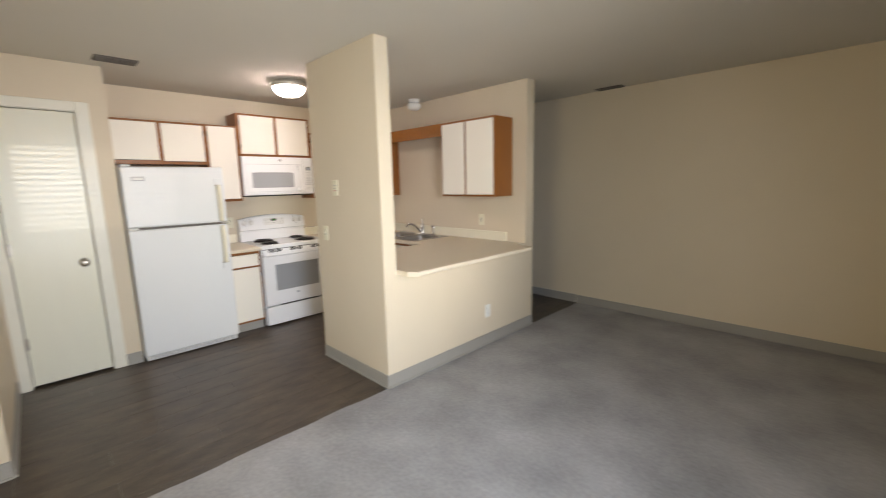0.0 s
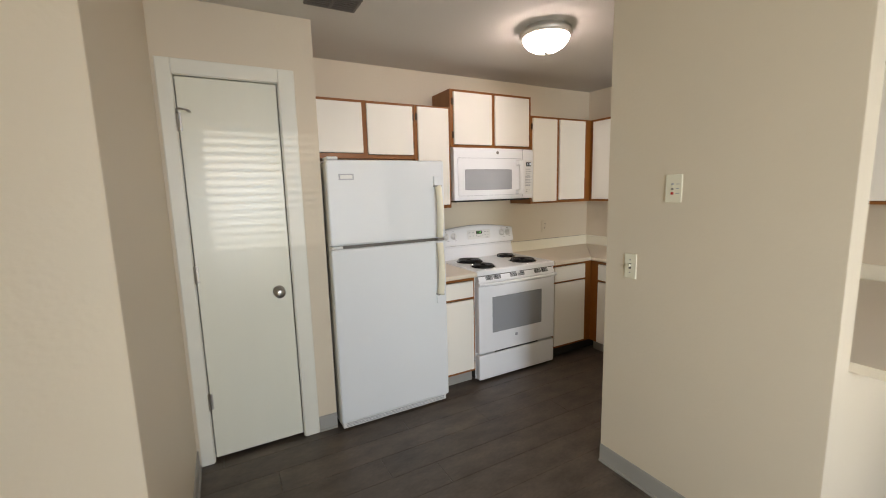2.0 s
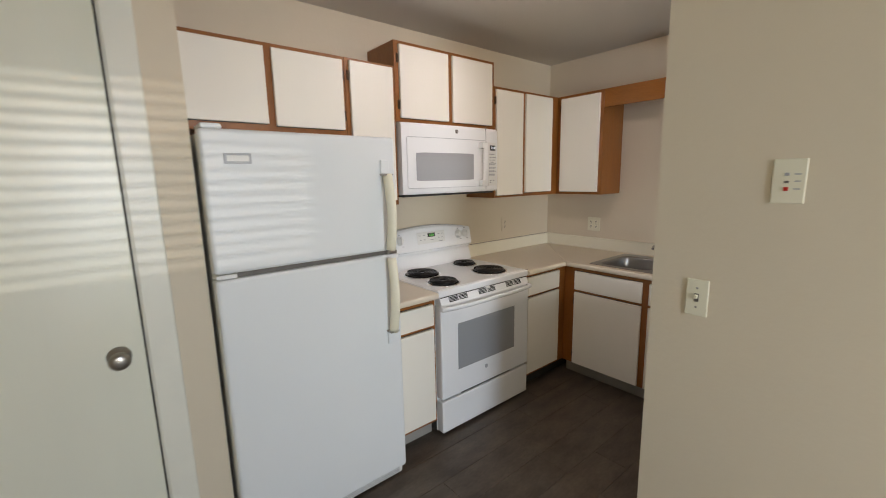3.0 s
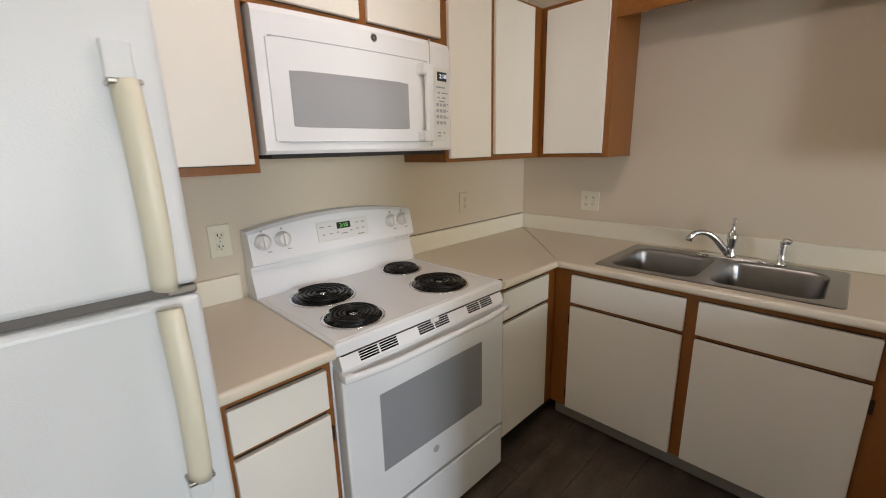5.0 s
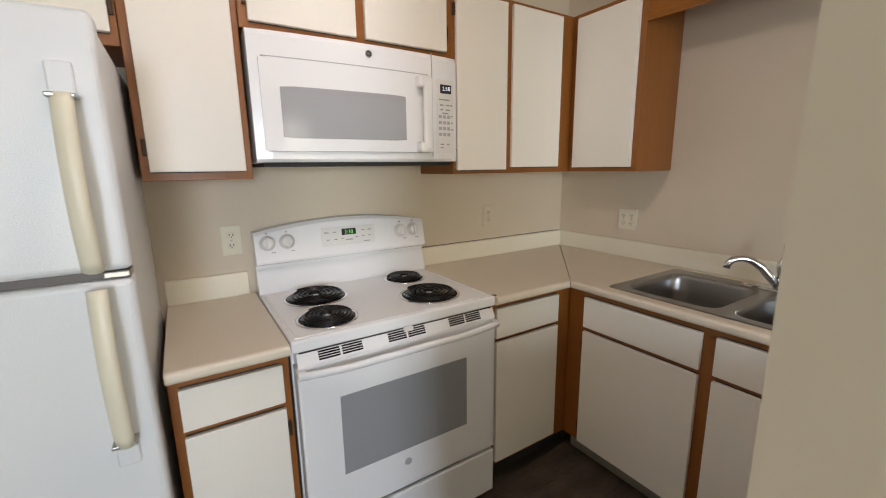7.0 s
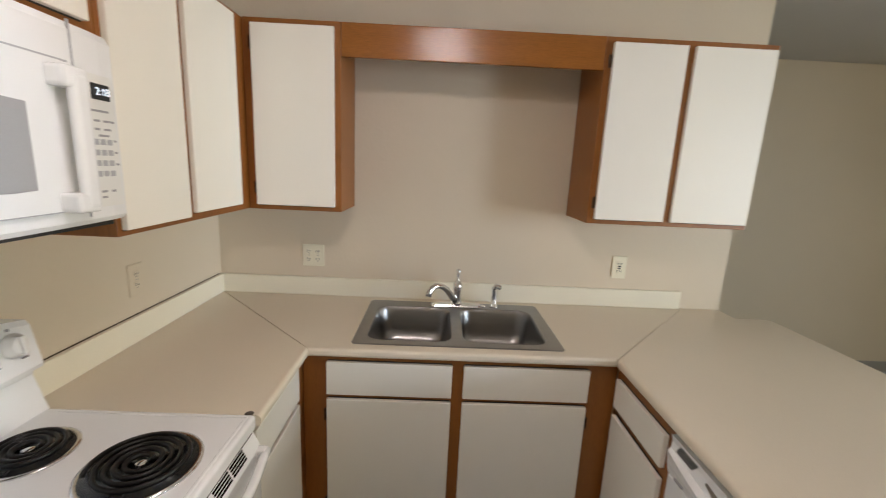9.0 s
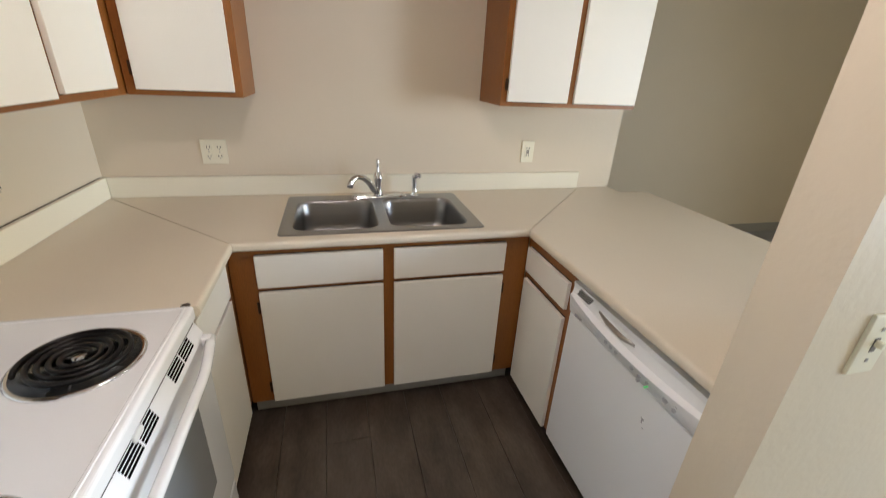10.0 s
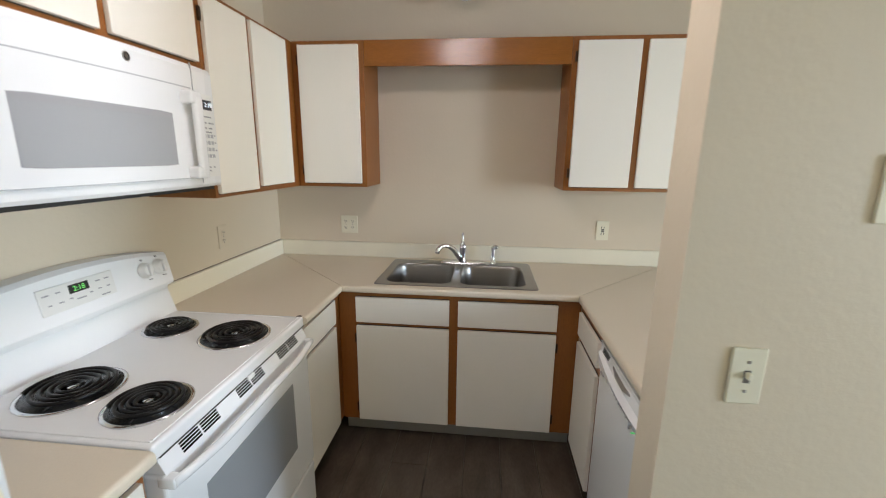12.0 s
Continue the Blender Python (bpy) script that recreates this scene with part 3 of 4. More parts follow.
for y in (-1.735, -1.662, -1.163, -1.098):
    z = 1.052
    m = on_guard(y, z)
    o, n = m.translation, m.to_3x3() @ Vector((1, 0, 0))
    k = lathe("knob", o, [(0.029, 0), (0.029, 0.004), (0.022, 0.008), (0.02, 0.02), (0.018, 0.022), (0, 0.022)], PLASTIC, stove, n, 28)
    bm = bmesh.new()
    box_bm(bm, 0.01, 0.032, -0.006, 0.006, -0.022, 0.022, 0.003, 2)
    bm.transform(m)
    finish(bm, "grip", PLASTIC, stove)
    guard_plate("print", y, z + 0.038, 0.006, 0.006, 0.001, PRINT)
    guard_plate("print", y + 0.02, z - 0.038, 0.014, 0.003, 0.001, PRINT)


def burner(x, y, r):
    z = 0.8515
    lathe("drip_bowl", (x, y, z), [(r + 0.012, 0), (r + 0.012, 0.003), (r + 0.006, 0.0045), (r + 0.001, 0.003)], CHROME, stove, n=40)
    lathe("drip_pan", (x, y, z), [(r + 0.004, 0.0036), (r * 0.9, 0.0015), (r * 0.5, 0.0008), (0, 0.0008)], BOWL, stove, n=40)
    turns = 4.5 if r > 0.085 else 3.6
    bm = bmesh.new()
    steps = int(turns * 30)
    path = []
    for k in range(steps + 1):
        f = k / steps
        a = 2 * math.pi * turns * f + 0.5
        rr = 0.02 + (r - 0.026) * f
        path.append((x + rr * math.cos(a), y + rr * math.sin(a), z + 0.0125))
    sweep("", path, 0.0062, COIL, n=8, flat=0.8, bm=bm)
    for k in range(3):
        a = 2 * math.pi * k / 3 + 0.8
        sweep("", [(x + 0.012 * math.cos(a), y + 0.012 * math.sin(a), z + 0.006), (x + r * 0.96 * math.cos(a), y + r * 0.96 * math.sin(a), z + 0.006)], 0.0025, COIL, n=6, bm=bm)
    finish(bm, "coil", COIL, stove, True)
    lathe("medallion", (x, y, z), [(0, 0.013), (0.011, 0.0125), (0.013, 0.009)], CHROME, stove)


burner(0.237, -1.605, 0.106)
burner(0.483, -1.637, 0.088)
burner(0.192, -1.203, 0.077)
burner(0.457, -1.232, 0.104)
# oven front
bm = bmesh.new()
pa, pb = Vector((SXF + 0.021, 0, 0.772)), Vector((SXF + 0.004, 0, 0.808))
ends = []
for y in (SY0 + 0.012, SY1 - 0.012):
    ends.append([bm.verts.new((x, y, z)) for x, z in ((SXF - 0.037, 0.772), (pa.x, pa.z), (pb.x, pb.z), (SXF - 0.037, 0.808))])
for i in range(4):
    bm.faces.new((ends[0][i], ends[0][(i + 1) % 4], ends[1][(i + 1) % 4], ends[1][i]))
bm.faces.new(ends[0]), bm.faces.new(ends[1])
finish(bm, "vent_band", APPLIANCE, stove)
vx = (pb - pa).normalized()
vn = Vector((vx.z, 0, -vx.x))
slope = Matrix((vn, Vector((0, 1, 0)), vx)).transposed().to_4x4()
bm = bmesh.new()
for c in (-1.64, -1.415, -1.18):
    for d in (-0.036, 0.036):
        for k in range(4):
            z = 0.008 + k * 0.0075
            box_bm(bm, -0.002, 0.0006, c + d - 0.0325, c + d + 0.0325, z, z + 0.0052)
bm.transform(Matrix.Translation(pa) @ slope)
tagged(finish(bm, "vent_slots", SLOT, stove), kind="stuff")
# solid dark strip stands for the shade under the cooktop's lip
boxes("gap", [(SXF - 0.03, SXF + 0.0055, SY0 + 0.02, SY1 - 0.02, 0.807, 0.8115)], DARK, stove)
box("latch", (SXF - 0.02, SXF + 0.012, -1.425, -1.39, 0.796, 0.812), PLASTIC, stove, 0.003)
odoor = box("oven_door", (SXF - 0.036, SXF + 0.02, SY0 + 0.008, SY1 - 0.008, 0.222, 0.770), APPLIANCE, stove, 0.008, 3)
box("oven_window", (SXF + 0.014, SXF + 0.0215, -1.655, -1.178, 0.372, 0.645), GREY_GLASS, stove, 0.0015)
bm = bmesh.new()
hp = []
for k in range(21):
    f = k / 20
    hp.append((SXF + 0.036 + 0.022 * min(1, 6 * f * (1 - f)), SY0 + 0.012 + (SY1 - SY0 - 0.024) * f, 0.752))
sweep("", hp, 0.0145, APPLIANCE, n=12, flat=0.8, bm=bm)
for y in (SY0 + 0.02, SY1 - 0.02):
    box_bm(bm, SXF, SXF + 0.042, y - 0.013, y + 0.013, 0.738, 0.766, 0.004)
finish(bm, "handle", APPLIANCE, stove, True)
box("drawer", (SXF - 0.036, SXF + 0.018, SY0 + 0.008, SY1 - 0.008, 0.018, 0.208), APPLIANCE, stove, 0.007, 3)
boxes("drawer_grip", [(SXF - 0.02, SXF + 0.004, -1.62, -1.2, 0.2085, 0.2215)], BLACK, stove)
# solid dark strips stand for the shade beside the body and above the drawer
boxes("side_gap", [(0.05, SXF - 0.034, SY0 - 0.001, SY0 + 0.003, 0.02, 0.80), (SXF - 0.05, SXF - 0.036, SY0 + 0.01, SY1 - 0.01, 0.208, 0.222)], DARK, stove)
lathe("badge", (SXF + 0.0198, -1.43, 0.322), [(0, 0), (0.013, 0), (0.013, 0.0015), (0.011, 0.002), (0, 0.002)], KEY, stove, (1, 0, 0))

# ---------------------------------------------------------------- microwave
MX, MY0, MY1, MZ0, MZ1 = 0.316, -1.776, -1.004, 1.353, 1.76
mw = thing("microwave", (0.18, -1.415, MZ0), "white over-the-range microwave with grey window", "microwave")
box("body", (0.003, MX - 0.05, MY0 + 0.003, MY1 - 0.003, MZ0, MZ1), APPLIANCE, mw, 0.003)
box("base", (0.02, MX - 0.02, MY0 + 0.02, MY1 - 0.02, MZ0 - 0.012, MZ0 + 0.001), DARK, mw, 0.002)
# bowed front
bm = bmesh.new()
cols = []
for k in range(17):
    f = k / 16
    y = MY0 + (MY1 - MY0) * f
    x = MX + 0.021 * (1 - (2 * f - 1) ** 2)
    if k in (0, 16):
        x -= 0.004
    cols.append([bm.verts.new(p) for p in ((MX - 0.05, y, MZ0 + 0.002), (x - 0.006, y, MZ0 + 0.002), (x, y, MZ0 + 0.012), (x, y, MZ1 - 0.02), (x - 0.008, y, MZ1 - 0.004), (MX - 0.05, y, MZ1 - 0.001))])
for p, q in zip(cols, cols[1:]):
    for i in range(6):
        j = (i + 1) % 6
        bm.faces.new((p[i], p[j], q[j], q[i]))
bm.faces.new(cols[0]), bm.faces.new(cols[-1])
finish(bm, "front", APPLIANCE, mw, False)


def my(y):
    return -2.149 + (y + 2.149) * 1.045


def mz(z):
    return 1.353 + (z - 1.353) * 1.03


def micro_x(y):
    f = (y - MY0) / (MY1 - MY0)
    return MX + 0.021 * (1 - (2 * f - 1) ** 2)


def strip(name, y0, y1, z0, z1, t, mat, parent, steps=8, corner=0.0):
    """A thin plate that follows the bowed front."""
    y0, y1, z0, z1 = my(y0), my(y1), mz(z0), mz(z1)
    bm = bmesh.new()
    cols = []
    for k in range(steps + 1):
        y = y0 + (y1 - y0) * k / steps
        c = corner if k in (0, steps) else 0
        cols.append([bm.verts.new(p) for p in ((micro_x(y) - 0.003, y, z0 + c), (micro_x(y) + t, y, z0 + c), (micro_x(y) + t, y, z1 - c), (micro_x(y) - 0.003, y, z1 - c))])
    for p, q in zip(cols, cols[1:]):
        for i in range(4):
            j = (i + 1) % 4
            bm.faces.new((p[i], p[j], q[j], q[i]))
    bm.faces.new(cols[0]), bm.faces.new(cols[-1])
    return finish(bm, name, mat, parent)


strip("door", -1.765, -1.178, 1.388, 1.668, 0.006, APPLIANCE, mw, 12, 0.004)
strip("window", -1.708, -1.29, 1.432, 1.582, 0.0072, MICRO_GLASS, mw, 10, 0.003)
strip("window_border", -1.711, -1.2875, 1.4295, 1.5855, 0.0068, PRINT, mw, 10, 0.003)
strip("door_seam", -1.757, -1.19, 1.6665, 1.6695, 0.0068, KEY, mw, 12)
strip("door_seam", -1.757, -1.19, 1.3875, 1.3895, 0.0068, KEY, mw, 12)
# grey band painted under the window's top border as shadow of the inset
strip("window_shade", -1.704, -1.294, 1.568, 1.580, 0.0078, PRINT, mw, 10)
strip("keypad", -1.148, -1.068, 1.388, 1.66, 0.003, PLASTIC, mw, 3)
strip("panel_line", -1.172, -1.169, 1.37, 1.748, 0.0022, KEY, mw, 1)
strip("display", -1.134, -1.082, 1.61, 1.642, 0.005, BLACK, mw, 2)
lettering("clock_digits", "2:18", 0.022, Matrix.Translation((micro_x(my(-1.108)) + 0.009, my(-1.108), mz(1.626))) @ TEXT_X, DIGIT_WHITE, mw)
for r in range(4):
    for c in range(3):
        strip("key", -1.142 + c * 0.02, -1.128 + c * 0.02, 1.452 + r * 0.022, 1.464 + r * 0.022, 0.0042, KEY, mw, 1)
for y, z, w in [(-1.14, 1.585, 0.05), (-1.135, 1.565, 0.016), (-1.108, 1.565, 0.018), (-1.086, 1.565, 0.01), (-1.135, 1.548, 0.014), (-1.108, 1.548, 0.02), (-1.125, 1.543 - 0.008, 0.03), (-1.082, 1.525, 0.008), (-1.082, 1.5, 0.008), (-1.082, 1.475, 0.01), (-1.135, 1.418, 0.016), (-1.105, 1.418, 0.012), (-1.135, 1.406, 0.014)]:
    strip("print", y, y + w, z, z + 0.0045, 0.0042, PRINT, mw, 1)
hy = my(-1.222)
bm = bmesh.new()
hx = micro_x(hy) + 0.006
box_bm(bm, hx - 0.004, hx + 0.04, hy - 0.024, hy + 0.03, 1.625, 1.665, 0.008, 3)
box_bm(bm, hx - 0.004, hx + 0.04, hy - 0.024, hy + 0.03, 1.388, 1.428, 0.008, 3)
box_bm(bm, hx + 0.02, hx + 0.042, hy - 0.008, hy + 0.03, 1.395, 1.655, 0.01, 3)
finish(bm, "handle", APPLIANCE, mw)
lathe("badge", (micro_x(my(-1.42)), my(-1.42), 1.722), [(0, 0), (0.0125, 0), (0.0125, 0.0015), (0.0105, 0.002), (0, 0.002)], NICKEL, mw, (1, 0, 0))
lathe("badge_ring", (micro_x(my(-1.42)) + 0.0016, my(-1.42), 1.722), [(0.0085, 0), (0.0085, 0.001), (0.0065, 0.001), (0.0065, 0)], BLACK, mw, (1, 0, 0))

# ---------------------------------------------------------------- fridge
FY0, FY1, FX = -2.834, -2.096, 0.73
fridge = thing("refrigerator", (0.38, -2.47, 0), "white top-freezer refrigerator with cream handles", "refrigerator")
box("cabinet", (0.03, 0.655, FY0 + 0.006, FY1 - 0.006, 0.02, 1.612), FRIDGE_WHITE, fridge, 0.006, 2)
box("lower_door", (0.663, FX, FY0, FY1, 0.055, 1.116), FRIDGE_WHITE, fridge, 0.014, 4)
box("freezer_door", (0.663, FX, FY0, FY1, 1.135, 1.622), FRIDGE_WHITE, fridge, 0.014, 4)
box("gasket", (0.655, 0.70, FY0 + 0.014, FY1 - 0.014, 0.07, 1.60), KEY, fridge, 0)
box("gap_strip", (0.64, 0.706, FY0 + 0.01, FY1 - 0.01, 1.113, 1.138), VENT, fridge, 0)
box("hinge", (0.67, FX - 0.006, FY0 + 0.004, FY0 + 0.07, 1.118, 1.133), PLASTIC, fridge, 0.003)
box("hinge", (0.67, FX - 0.006, FY1 - 0.05, FY1 - 0.004, 1.118, 1.133), NICKEL, fridge, 0.003)
box("hinge_cap", (0.60, 0.71, FY0 + 0.01, FY0 + 0.075, 1.622, 1.64), FRIDGE_WHITE, fridge, 0.008, 3)
box("badge_plate", (FX - 0.002, FX + 0.003, -2.768, -2.682, 1.508, 1.543), KEY, fridge, 0.0015)
box("badge_face", (FX + 0.002, FX + 0.0038, -2.76, -2.69, 1.516, 1.536), PLASTIC, fridge, 0.0008)
box("grille", (0.64, 0.705, FY0 + 0.012, FY1 - 0.012, 0.012, 0.056), PLASTIC, fridge, 0.004)
boxes("grille_slots", [(0.7045, 0.7062, FY0 + 0.03, FY1 - 0.03, 0.02 + k * 0.009, 0.0245 + k * 0.009) for k in range(4)], PRINT, fridge)
box("feet", (0.10, 0.64, FY0 + 0.03, FY1 - 0.03, -0.002, 0.021), BLACK, fridge, 0)


def fridge_handle(z0, z1, down):
    bm = bmesh.new()
    y = FY1 - 0.058
    path, rad = [], []
    for k in range(15):
        f = k / 14
        z = z0 + (z1 - z0) * f
        path.append((FX + 0.012 + 0.036 * math.sin(math.pi * (0.15 + 0.75 * (f if down else 1 - f))), y, z))
        rad.append(0.021)
    sweep("", path, rad, CREAM, n=12, flat=0.75, bm=bm)
    finish(bm, "handle", CREAM, fridge, True)
    zc = z0 - 0.05 if not down else z1 + 0.005
    zm = z1 + 0.004 if down else z0 - 0.062
    box("handle_mount", (FX - 0.002, FX + 0.01, y - 0.02, y + 0.02, zm, zm + 0.058), FRIDGE_WHITE, fridge, 0.004, 2)
    zb = z0 if not down else z1
    box("handle_clip", (FX - 0.002, path[-1 if down else 0][0] + 0.013, y - 0.022, y + 0.022, zb - 0.004, zb + 0.004), NICKEL, fridge, 0.002)


fridge_handle(1.145, 1.465, True)
fridge_handle(0.77, 1.106, False)

# ---------------------------------------------------------------- dishwasher
DX, DY0, DY1 = 1.772, -1.585, -0.976
dw = thing("dishwasher", (2.08, -1.28, 0), "white built-in dishwasher with control panel", "dishwasher")
box("body", (DX + 0.03, 2.42, DY0 + 0.004, DY1 - 0.004, 0.03, 0.80), DARK, dw, 0.002)
box("door", (DX, DX + 0.03, DY0, DY1, 0.075, 0.668), APPLIANCE, dw, 0.004, 2)
box("toe_panel", (DX + 0.05, DX + 0.07, DY0, DY1, -0.002, 0.074), DARK, dw, 0.001)
bm = bmesh.new()
cols = []
for k in range(17):
    f = k / 16
    y = DY0 + (DY1 - DY0) * f
    bow = 1 - (2 * f - 1) ** 2
    cols.append([bm.verts.new(p) for p in ((DX + 0.03, y, 0.672), (DX - 0.001, y, 0.672), (DX - 0.008 - 0.01 * bow, y, 0.706), (DX - 0.012 - 0.014 * bow, y, 0.742 - 0.02 * bow), (DX - 0.004, y, 0.752 - 0.02 * bow), (DX - 0.002, y, 0.772), (DX - 0.006, y, 0.792), (DX + 0.03, y, 0.794))])
for p, q in zip(cols, cols[1:]):
    for i in range(8):
        j = (i + 1) % 8
        bm.faces.new((p[i], p[j], q[j], q[i]))
bm.faces.new(cols[0]), bm.faces.new(cols[-1])
finish(bm, "control_panel", APPLIANCE, dw)
boxes("vent_slots", [(DX - 0.006, DX + 0.001, -1.075 - 0.006 * k, -1.005 - 0.004 * k, 0.757 + k * 0.0075, 0.759 + k * 0.0075) for k in range(4)], BLACK, dw)
sweep("handle_recess", [(DX - 0.002, -1.13, 0.762), (DX - 0.004, -1.18, 0.752), (DX - 0.004, -1.25, 0.75), (DX - 0.002, -1.3, 0.758)], [0.004, 0.009, 0.009, 0.004], NICKEL, dw, 8)
for y, z, w in [(-1.205, 0.705, 0.014), (-1.23, 0.705, 0.014), (-1.255, 0.705, 0.014), (-1.325, 0.705, 0.014), (-1.355, 0.70, 0.012), (-1.355, 0.688, 0.012), (-1.385, 0.705, 0.01), (-1.45, 0.705, 0.016), (-1.48, 0.70, 0.012), (-1.04, 0.682, 0.035)]:
    f = (y - DY0) / (DY1 - DY0)
    x = DX - 0.0085 - 0.01 * (1 - (2 * f - 1) ** 2)
    if w < 0.03:
        lathe("button", (x + 0.002, y, z), [(w / 2, 0), (w / 2, 0.0035), (0, 0.0035)], KEY, dw, (-1, 0, 0.1), 14)
        box("print", (x - 0.0015, x + 0.004, y - 0.006, y + 0.006, z + 0.0125, z + 0.0145), PRINT, dw, 0)
    else:
        box("print", (x - 0.0002, x + 0.006, y - w / 2, y + w / 2, z, z + 0.006), PRINT, dw, 0)
box("led", (DX - 0.0215, DX - 0.01, -1.387, -1.383, 0.689, 0.692), LED, dw, 0)
boxes("scuff", [(DX - 0.0006, DX + 0.001, -1.398, -1.386, 0.577, 0.582), (DX - 0.0006, DX + 0.001, -1.394, -1.389, 0.566, 0.577), (DX - 0.0006, DX + 0.001, -1.402, -1.399, 0.552, 0.556)], PRINT, dw)

# ---------------------------------------------------------------- plates on the walls


def plate(name, o, right, out, w, h, mat, label, category, kind_):
    """A cover plate on a wall. o: its centre; right and out: directions."""
    t = thing(name, o, label, category)
    r, n, up = Vector(right), Vector(out), Vector((0, 0, 1))
    m = Matrix.Translation(o) @ Matrix((r, n, up)).transposed().to_4x4()

    def bit(nm, x, z, bw, bh, d0, d1, mt, bevel=0.0):
        bm = bmesh.new()
        box_bm(bm, x - bw / 2, x + bw / 2, d0, d1, z - bh / 2, z + bh / 2, bevel, 2)
        bm.transform(m)
        return finish(bm, nm, mt, t)

    bit("cover", 0, 0, w, h, -0.001, 0.006, mat, 0.0025)
    if kind_ == "outlet" or kind_ == "double":
        for x in ((0,) if kind_ == "outlet" else (-0.022, 0.022)):
            for z in (-0.02, 0.02):
                bit("socket", x, z, 0.028, 0.026, 0.005, 0.0075, mat, 0.002)
                bit("slot", x - 0.006, z + 0.002, 0.003, 0.009, 0.0072, 0.0079, DARK)
                bit("slot", x + 0.006, z + 0.002, 0.003, 0.008, 0.0072, 0.0079, DARK)
                bit("slot", x, z - 0.008, 0.004, 0.004, 0.0072, 0.0079, DARK)
            bit("screw", x, 0, 0.005, 0.005, 0.005, 0.0075, NICKEL)
    if kind_ == "dark outlet":
        bit("socket", 0, 0, 0.034, 0.068, 0.005, 0.0075, mat, 0.002)
        for z in (-0.019, 0.019):
            bit("slot", -0.007, z, 0.004, 0.011, 0.0072, 0.0079, DARK)
            bit("slot", 0.007, z, 0.004, 0.01, 0.0072, 0.0079, DARK)
        bit("test_button", 0, 0.0055, 0.016, 0.008, 0.0072, 0.009, BLACK, 0.001)
        bit("reset_button", 0, -0.0055, 0.016, 0.008, 0.0072, 0.009, VENT, 0.001)
    if kind_ == "switch":
        bit("toggle_frame", 0, 0, 0.012, 0.026, 0.005, 0.0068, VENT)
        bit("toggle", 0, 0.004, 0.008, 0.012, 0.005, 0.018, mat, 0.002)
        for z in (-0.03, 0.03):
            bit("screw", 0, z, 0.006, 0.006, 0.005, 0.0072, NICKEL)
    if kind_ == "call":
        bit("button", -0.004, 0.018, 0.01, 0.008, 0.005, 0.009, PRINT, 0.001)
        bit("light", -0.004, -0.002, 0.01, 0.006, 0.005, 0.008, VENT)
        bit("button", -0.004, -0.02, 0.01, 0.01, 0.005, 0.01, RED, 0.001)
        bit("print", 0.018, 0.018, 0.014, 0.003, 0.0058, 0.0064, PRINT)
        bit("print", 0.018, -0.02, 0.014, 0.003, 0.0058, 0.0064, PRINT)
        bit("print", 0.018, 0.0, 0.012, 0.003, 0.0058, 0.0064, PRINT)
    return t


SO = "plastic electrical outlet on the kitchen wall"
plate("wall_outlet", (0.463, 0, 1.047), (1, 0, 0), (0, -1, 0), 0.108, 0.11, CREAM, "cream double " + SO, "outlet", "double")
plate("wall_outlet", (2.005, 0, 1.05), (1, 0, 0), (0, -1, 0), 0.072, 0.115, CREAM, "cream " + SO + " with dark buttons", "outlet", "dark outlet")
plate("wall_outlet", (0, -1.85, 1.065), (0, 1, 0), (1, 0, 0), 0.072, 0.115, CREAM, "cream " + SO, "outlet", "outlet")
plate("wall_outlet", (0, -0.582, 1.065), (0, 1, 0), (1, 0, 0), 0.072, 0.115, PAINT, "painted-over " + SO, "outlet", "outlet")
plate("wall_outlet", (2.555, -0.592, 0.305), (0, 1, 0), (1, 0, 0), 0.072, 0.115, PLASTIC, "white plastic electrical outlet on the half wall", "outlet", "outlet")
plate("light_switch", (1.812, -1.712, 1.066), (1, 0, 0), (0, -1, 0), 0.062, 0.115, CREAM, "cream plastic toggle light switch on the wall", "switch", "switch")
plate("call_panel", (2.0, -1.712, 1.42), (1, 0, 0), (0, -1, 0), 0.07, 0.115, CREAM, "cream call panel with small red button on the wall", "panel", "call")

# ---------------------------------------------------------------- ceiling things
lamp = thing("ceiling_lamp", (LAMP_X, LAMP_Y, H), "lit frosted glass flush ceiling lamp with nickel rim", "lamp")
lathe("rim", (LAMP_X, LAMP_Y, H - 0.024), [(0.12, 0.0255), (0.125, 0.008), (0.15, 0.0), (0.152, -0.018), (0.14, -0.03), (0.125, -0.034)], RIM, lamp, n=48)
lathe("shade", (LAMP_X, LAMP_Y, H - 0.024), [(0.134, -0.028), (0.135, -0.038), (0.126, -0.06), (0.104, -0.084), (0.07, -0.103), (0.035, -0.112), (0.0, -0.115)], LAMP_GLASS, lamp, n=48)
lathe("finial", (LAMP_X, LAMP_Y, H - 0.024), [(0.012, -0.113), (0.013, -0.117), (0.006, -0.12), (0.007, -0.125), (0, -0.128)], NICKEL, lamp, n=20)

SMX, SMY = 1.175, -0.17
smoke = thing("smoke_detector", (SMX, SMY, H), "white round smoke detector under the ceiling", "detector")
lathe("base", (SMX, SMY, H), [(0.06, 0.001), (0.06, -0.02), (0.05, -0.03), (0.048, -0.046)], PLASTIC, smoke, n=36)
lathe("cover", (SMX, SMY, H), [(0.05, -0.043), (0.07, -0.05), (0.077, -0.062), (0.076, -0.082), (0.066, -0.1), (0.04, -0.115), (0.02, -0.119), (0, -0.12)], PLASTIC, smoke, n=36)
boxes("vent_ribs", [(SMX + 0.048 * math.cos(a) - 0.004, SMX + 0.048 * math.cos(a) + 0.004, SMY + 0.048 * math.sin(a) - 0.004, SMY + 0.048 * math.sin(a) + 0.004, H - 0.05, H - 0.028) for a in [k * math.pi / 8 for k in range(16)]], KEY, smoke)


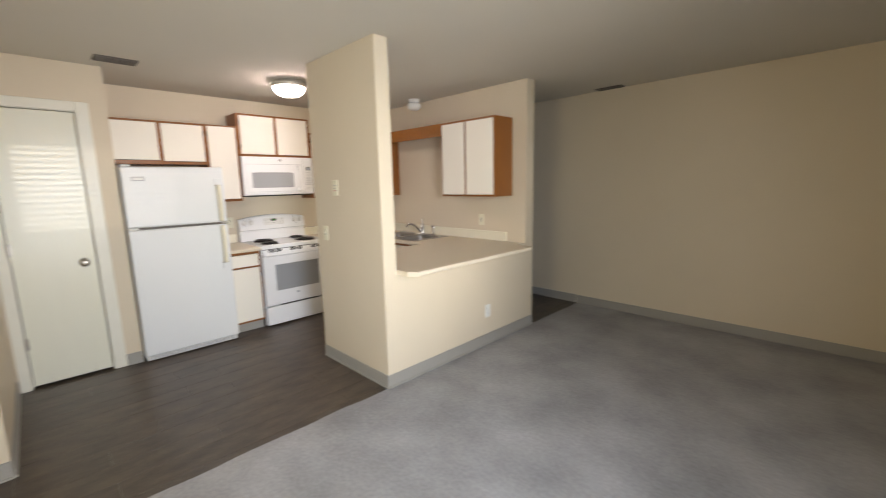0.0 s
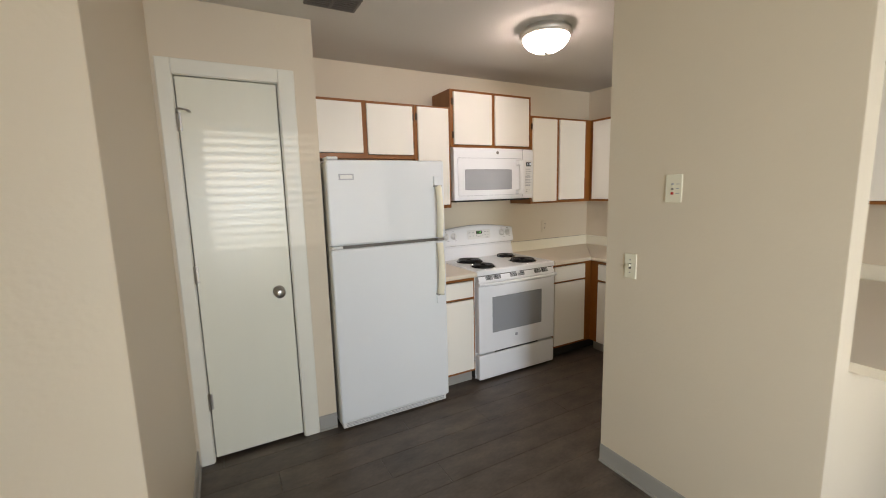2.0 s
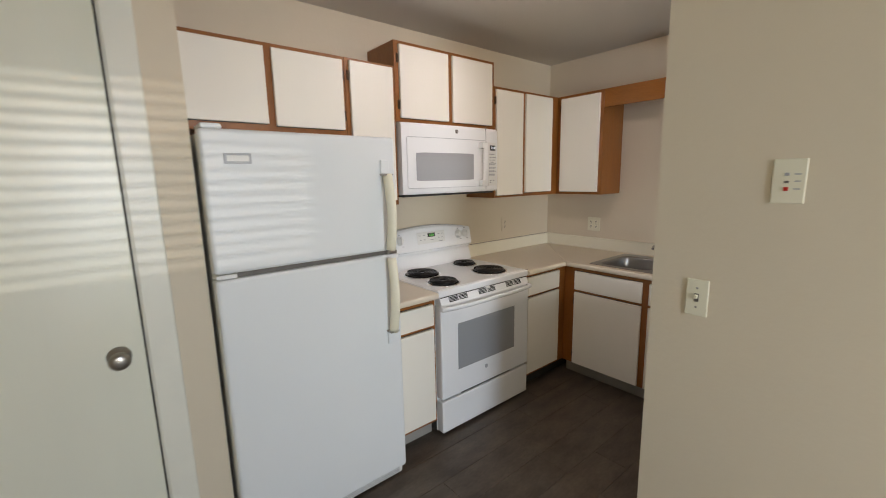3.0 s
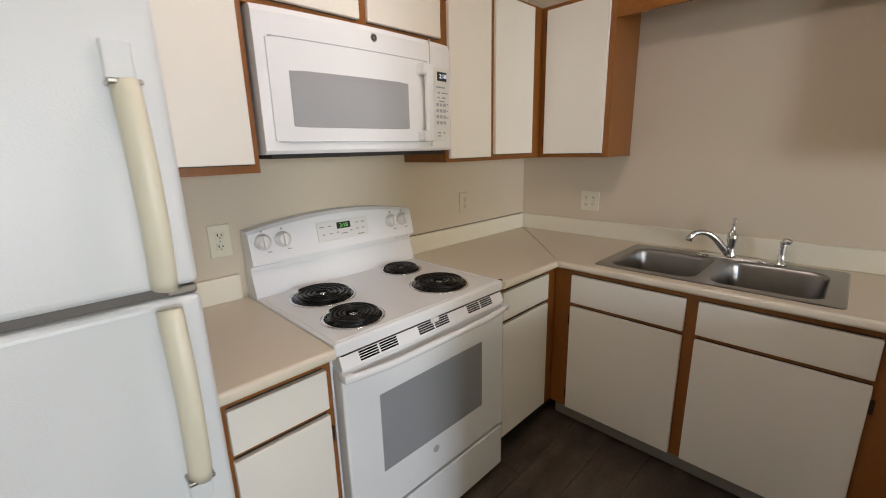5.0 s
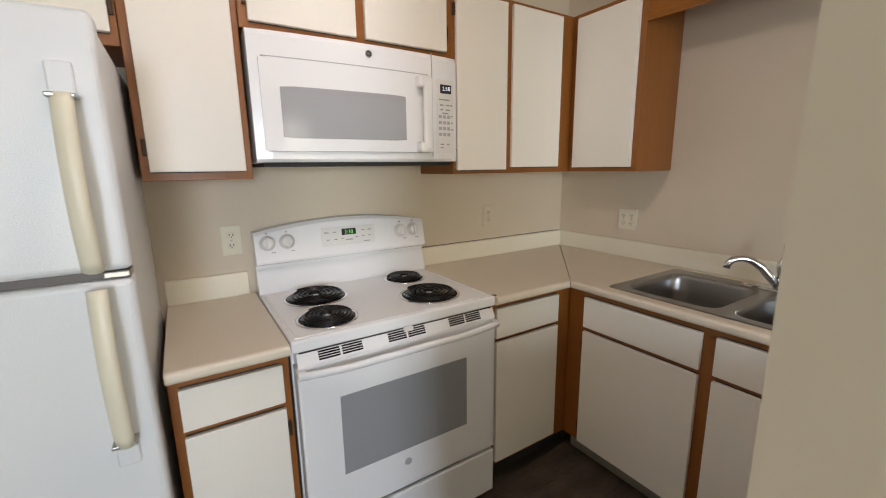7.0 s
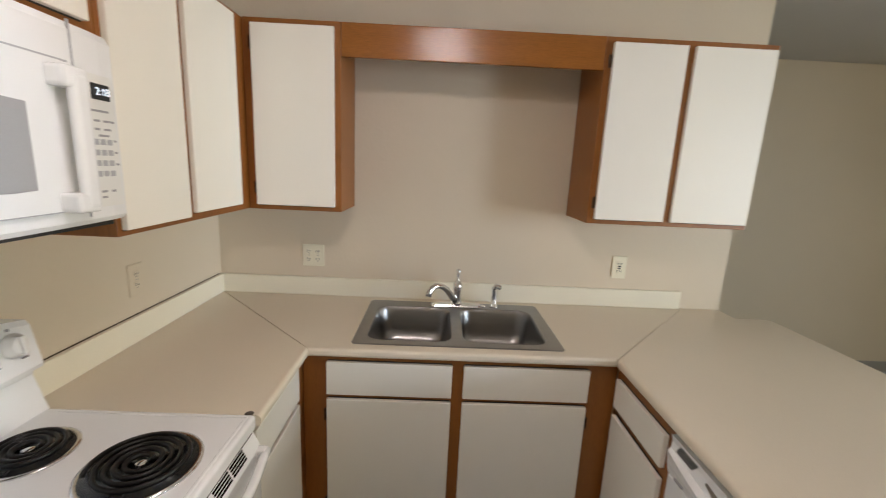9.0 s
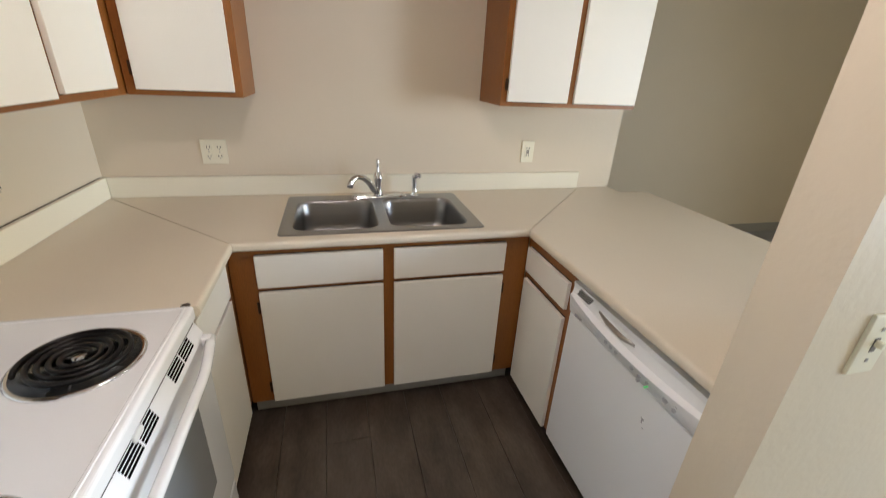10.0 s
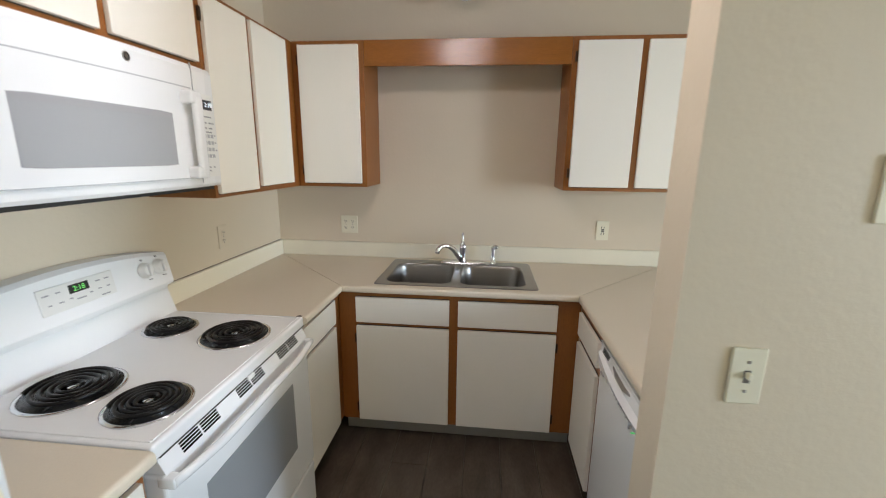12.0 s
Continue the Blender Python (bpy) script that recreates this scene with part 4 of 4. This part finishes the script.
def register(x0, x1, y0, y1, along_y, label):
    v = thing("ceiling_vent", ((x0 + x1) / 2, (y0 + y1) / 2, H), label, "vent")
    fr = 0.012
    boxes("frame", [(x0, x1, y0, y0 + fr, H - 0.008, H + 0.001), (x0, x1, y1 - fr, y1, H - 0.008, H + 0.001), (x0, x0 + fr, y0 + fr, y1 - fr, H - 0.008, H + 0.001), (x1 - fr, x1, y0 + fr, y1 - fr, H - 0.008, H + 0.001)], VENT, v)
    box("throat", (x0 + fr, x1 - fr, y0 + fr, y1 - fr, H - 0.001, H + 0.0018), BLACK, v, 0)
    bm = bmesh.new()
    if along_y:
        n = int((x1 - x0) / 0.02)
        for k in range(1, n):
            x = x0 + (x1 - x0) * k / n
            box_bm(bm, x - 0.003, x + 0.003, y0 + fr, y1 - fr, H - 0.007, H - 0.0012)
        box_bm(bm, x0 + fr, x1 - fr, (y0 + y1) / 2 - 0.006, (y0 + y1) / 2 + 0.006, H - 0.0085, H - 0.0012)
    else:
        n = int((y1 - y0) / 0.02)
        for k in range(1, n):
            y = y0 + (y1 - y0) * k / n
            box_bm(bm, x0 + fr, x1 - fr, y - 0.003, y + 0.003, H - 0.007, H - 0.0012)
        box_bm(bm, (x0 + x1) / 2 - 0.006, (x0 + x1) / 2 + 0.006, y0 + fr, y1 - fr, H - 0.0085, H - 0.0012)
    finish(bm, "louvres", VENT, v)


register(0.825, 0.975, -2.915, -2.66, True, "dark metal air vent in the ceiling by the closet")
register(2.75, 3.02, 0.96, 1.065, False, "dark metal air vent in the living room ceiling")

# ---------------------------------------------------------------- floor planks, last
floor = tagged(new("floor"), "dark grey-brown vinyl plank floor", "floor", kind="structure")
PW, PL = 0.178, 1.22
shapes = {}


def plank(x0, x1, y0, y1):
    key = (round(x1 - x0, 3), round(y1 - y0, 3))
    if key not in shapes:
        bm = bmesh.new()
        w, l = key
        c = 0.0018
        lo = [bm.verts.new(p) for p in ((0.0004, 0.0004, -0.009), (w - 0.0004, 0.0004, -0.009), (w - 0.0004, l - 0.0004, -0.009), (0.0004, l - 0.0004, -0.009))]
        mid = [bm.verts.new((v.co.x, v.co.y, -0.0016)) for v in lo]
        hi = [bm.verts.new(p) for p in ((c, c, 0), (w - c, c, 0), (w - c, l - c, 0), (c, l - c, 0))]
        for p, q in ((lo, mid), (mid, hi)):
            for k in range(4):
                bm.faces.new((p[k], p[(k + 1) % 4], q[(k + 1) % 4], q[k]))
        bm.faces.new(hi)
        bmesh.ops.recalc_face_normals(bm, faces=bm.faces)
        me = bpy.data.meshes.new("plank")
        bm.to_mesh(me)
        bm.free()
        me.materials.append(PLANK)
        shapes[key] = me
    ob = new("plank", shapes[key])
    ob.parent = floor
    ob.location = (x0, y0, 0)


def lay(x0, x1, y0, y1, seed):
    rng = random.Random(seed)
    x = x0
    while x < x1 - 0.02:
        xe = min(x + PW, x1)
        y = y0 - rng.choice((0.1, 0.35, 0.6, 0.85, 1.1))
        while y < y1 - 0.01:
            a, b = max(y, y0), min(y + PL, y1)
            if b - a > 0.02:
                plank(x, xe, a, b)
            y += PL
        x = xe


lay(0.0, 2.556, -3.59, 0.0, 5)
lay(1.88, 2.556, -4.18, -3.59, 6)
lay(-1.1, 2.556, 0.12, 1.1, 7)
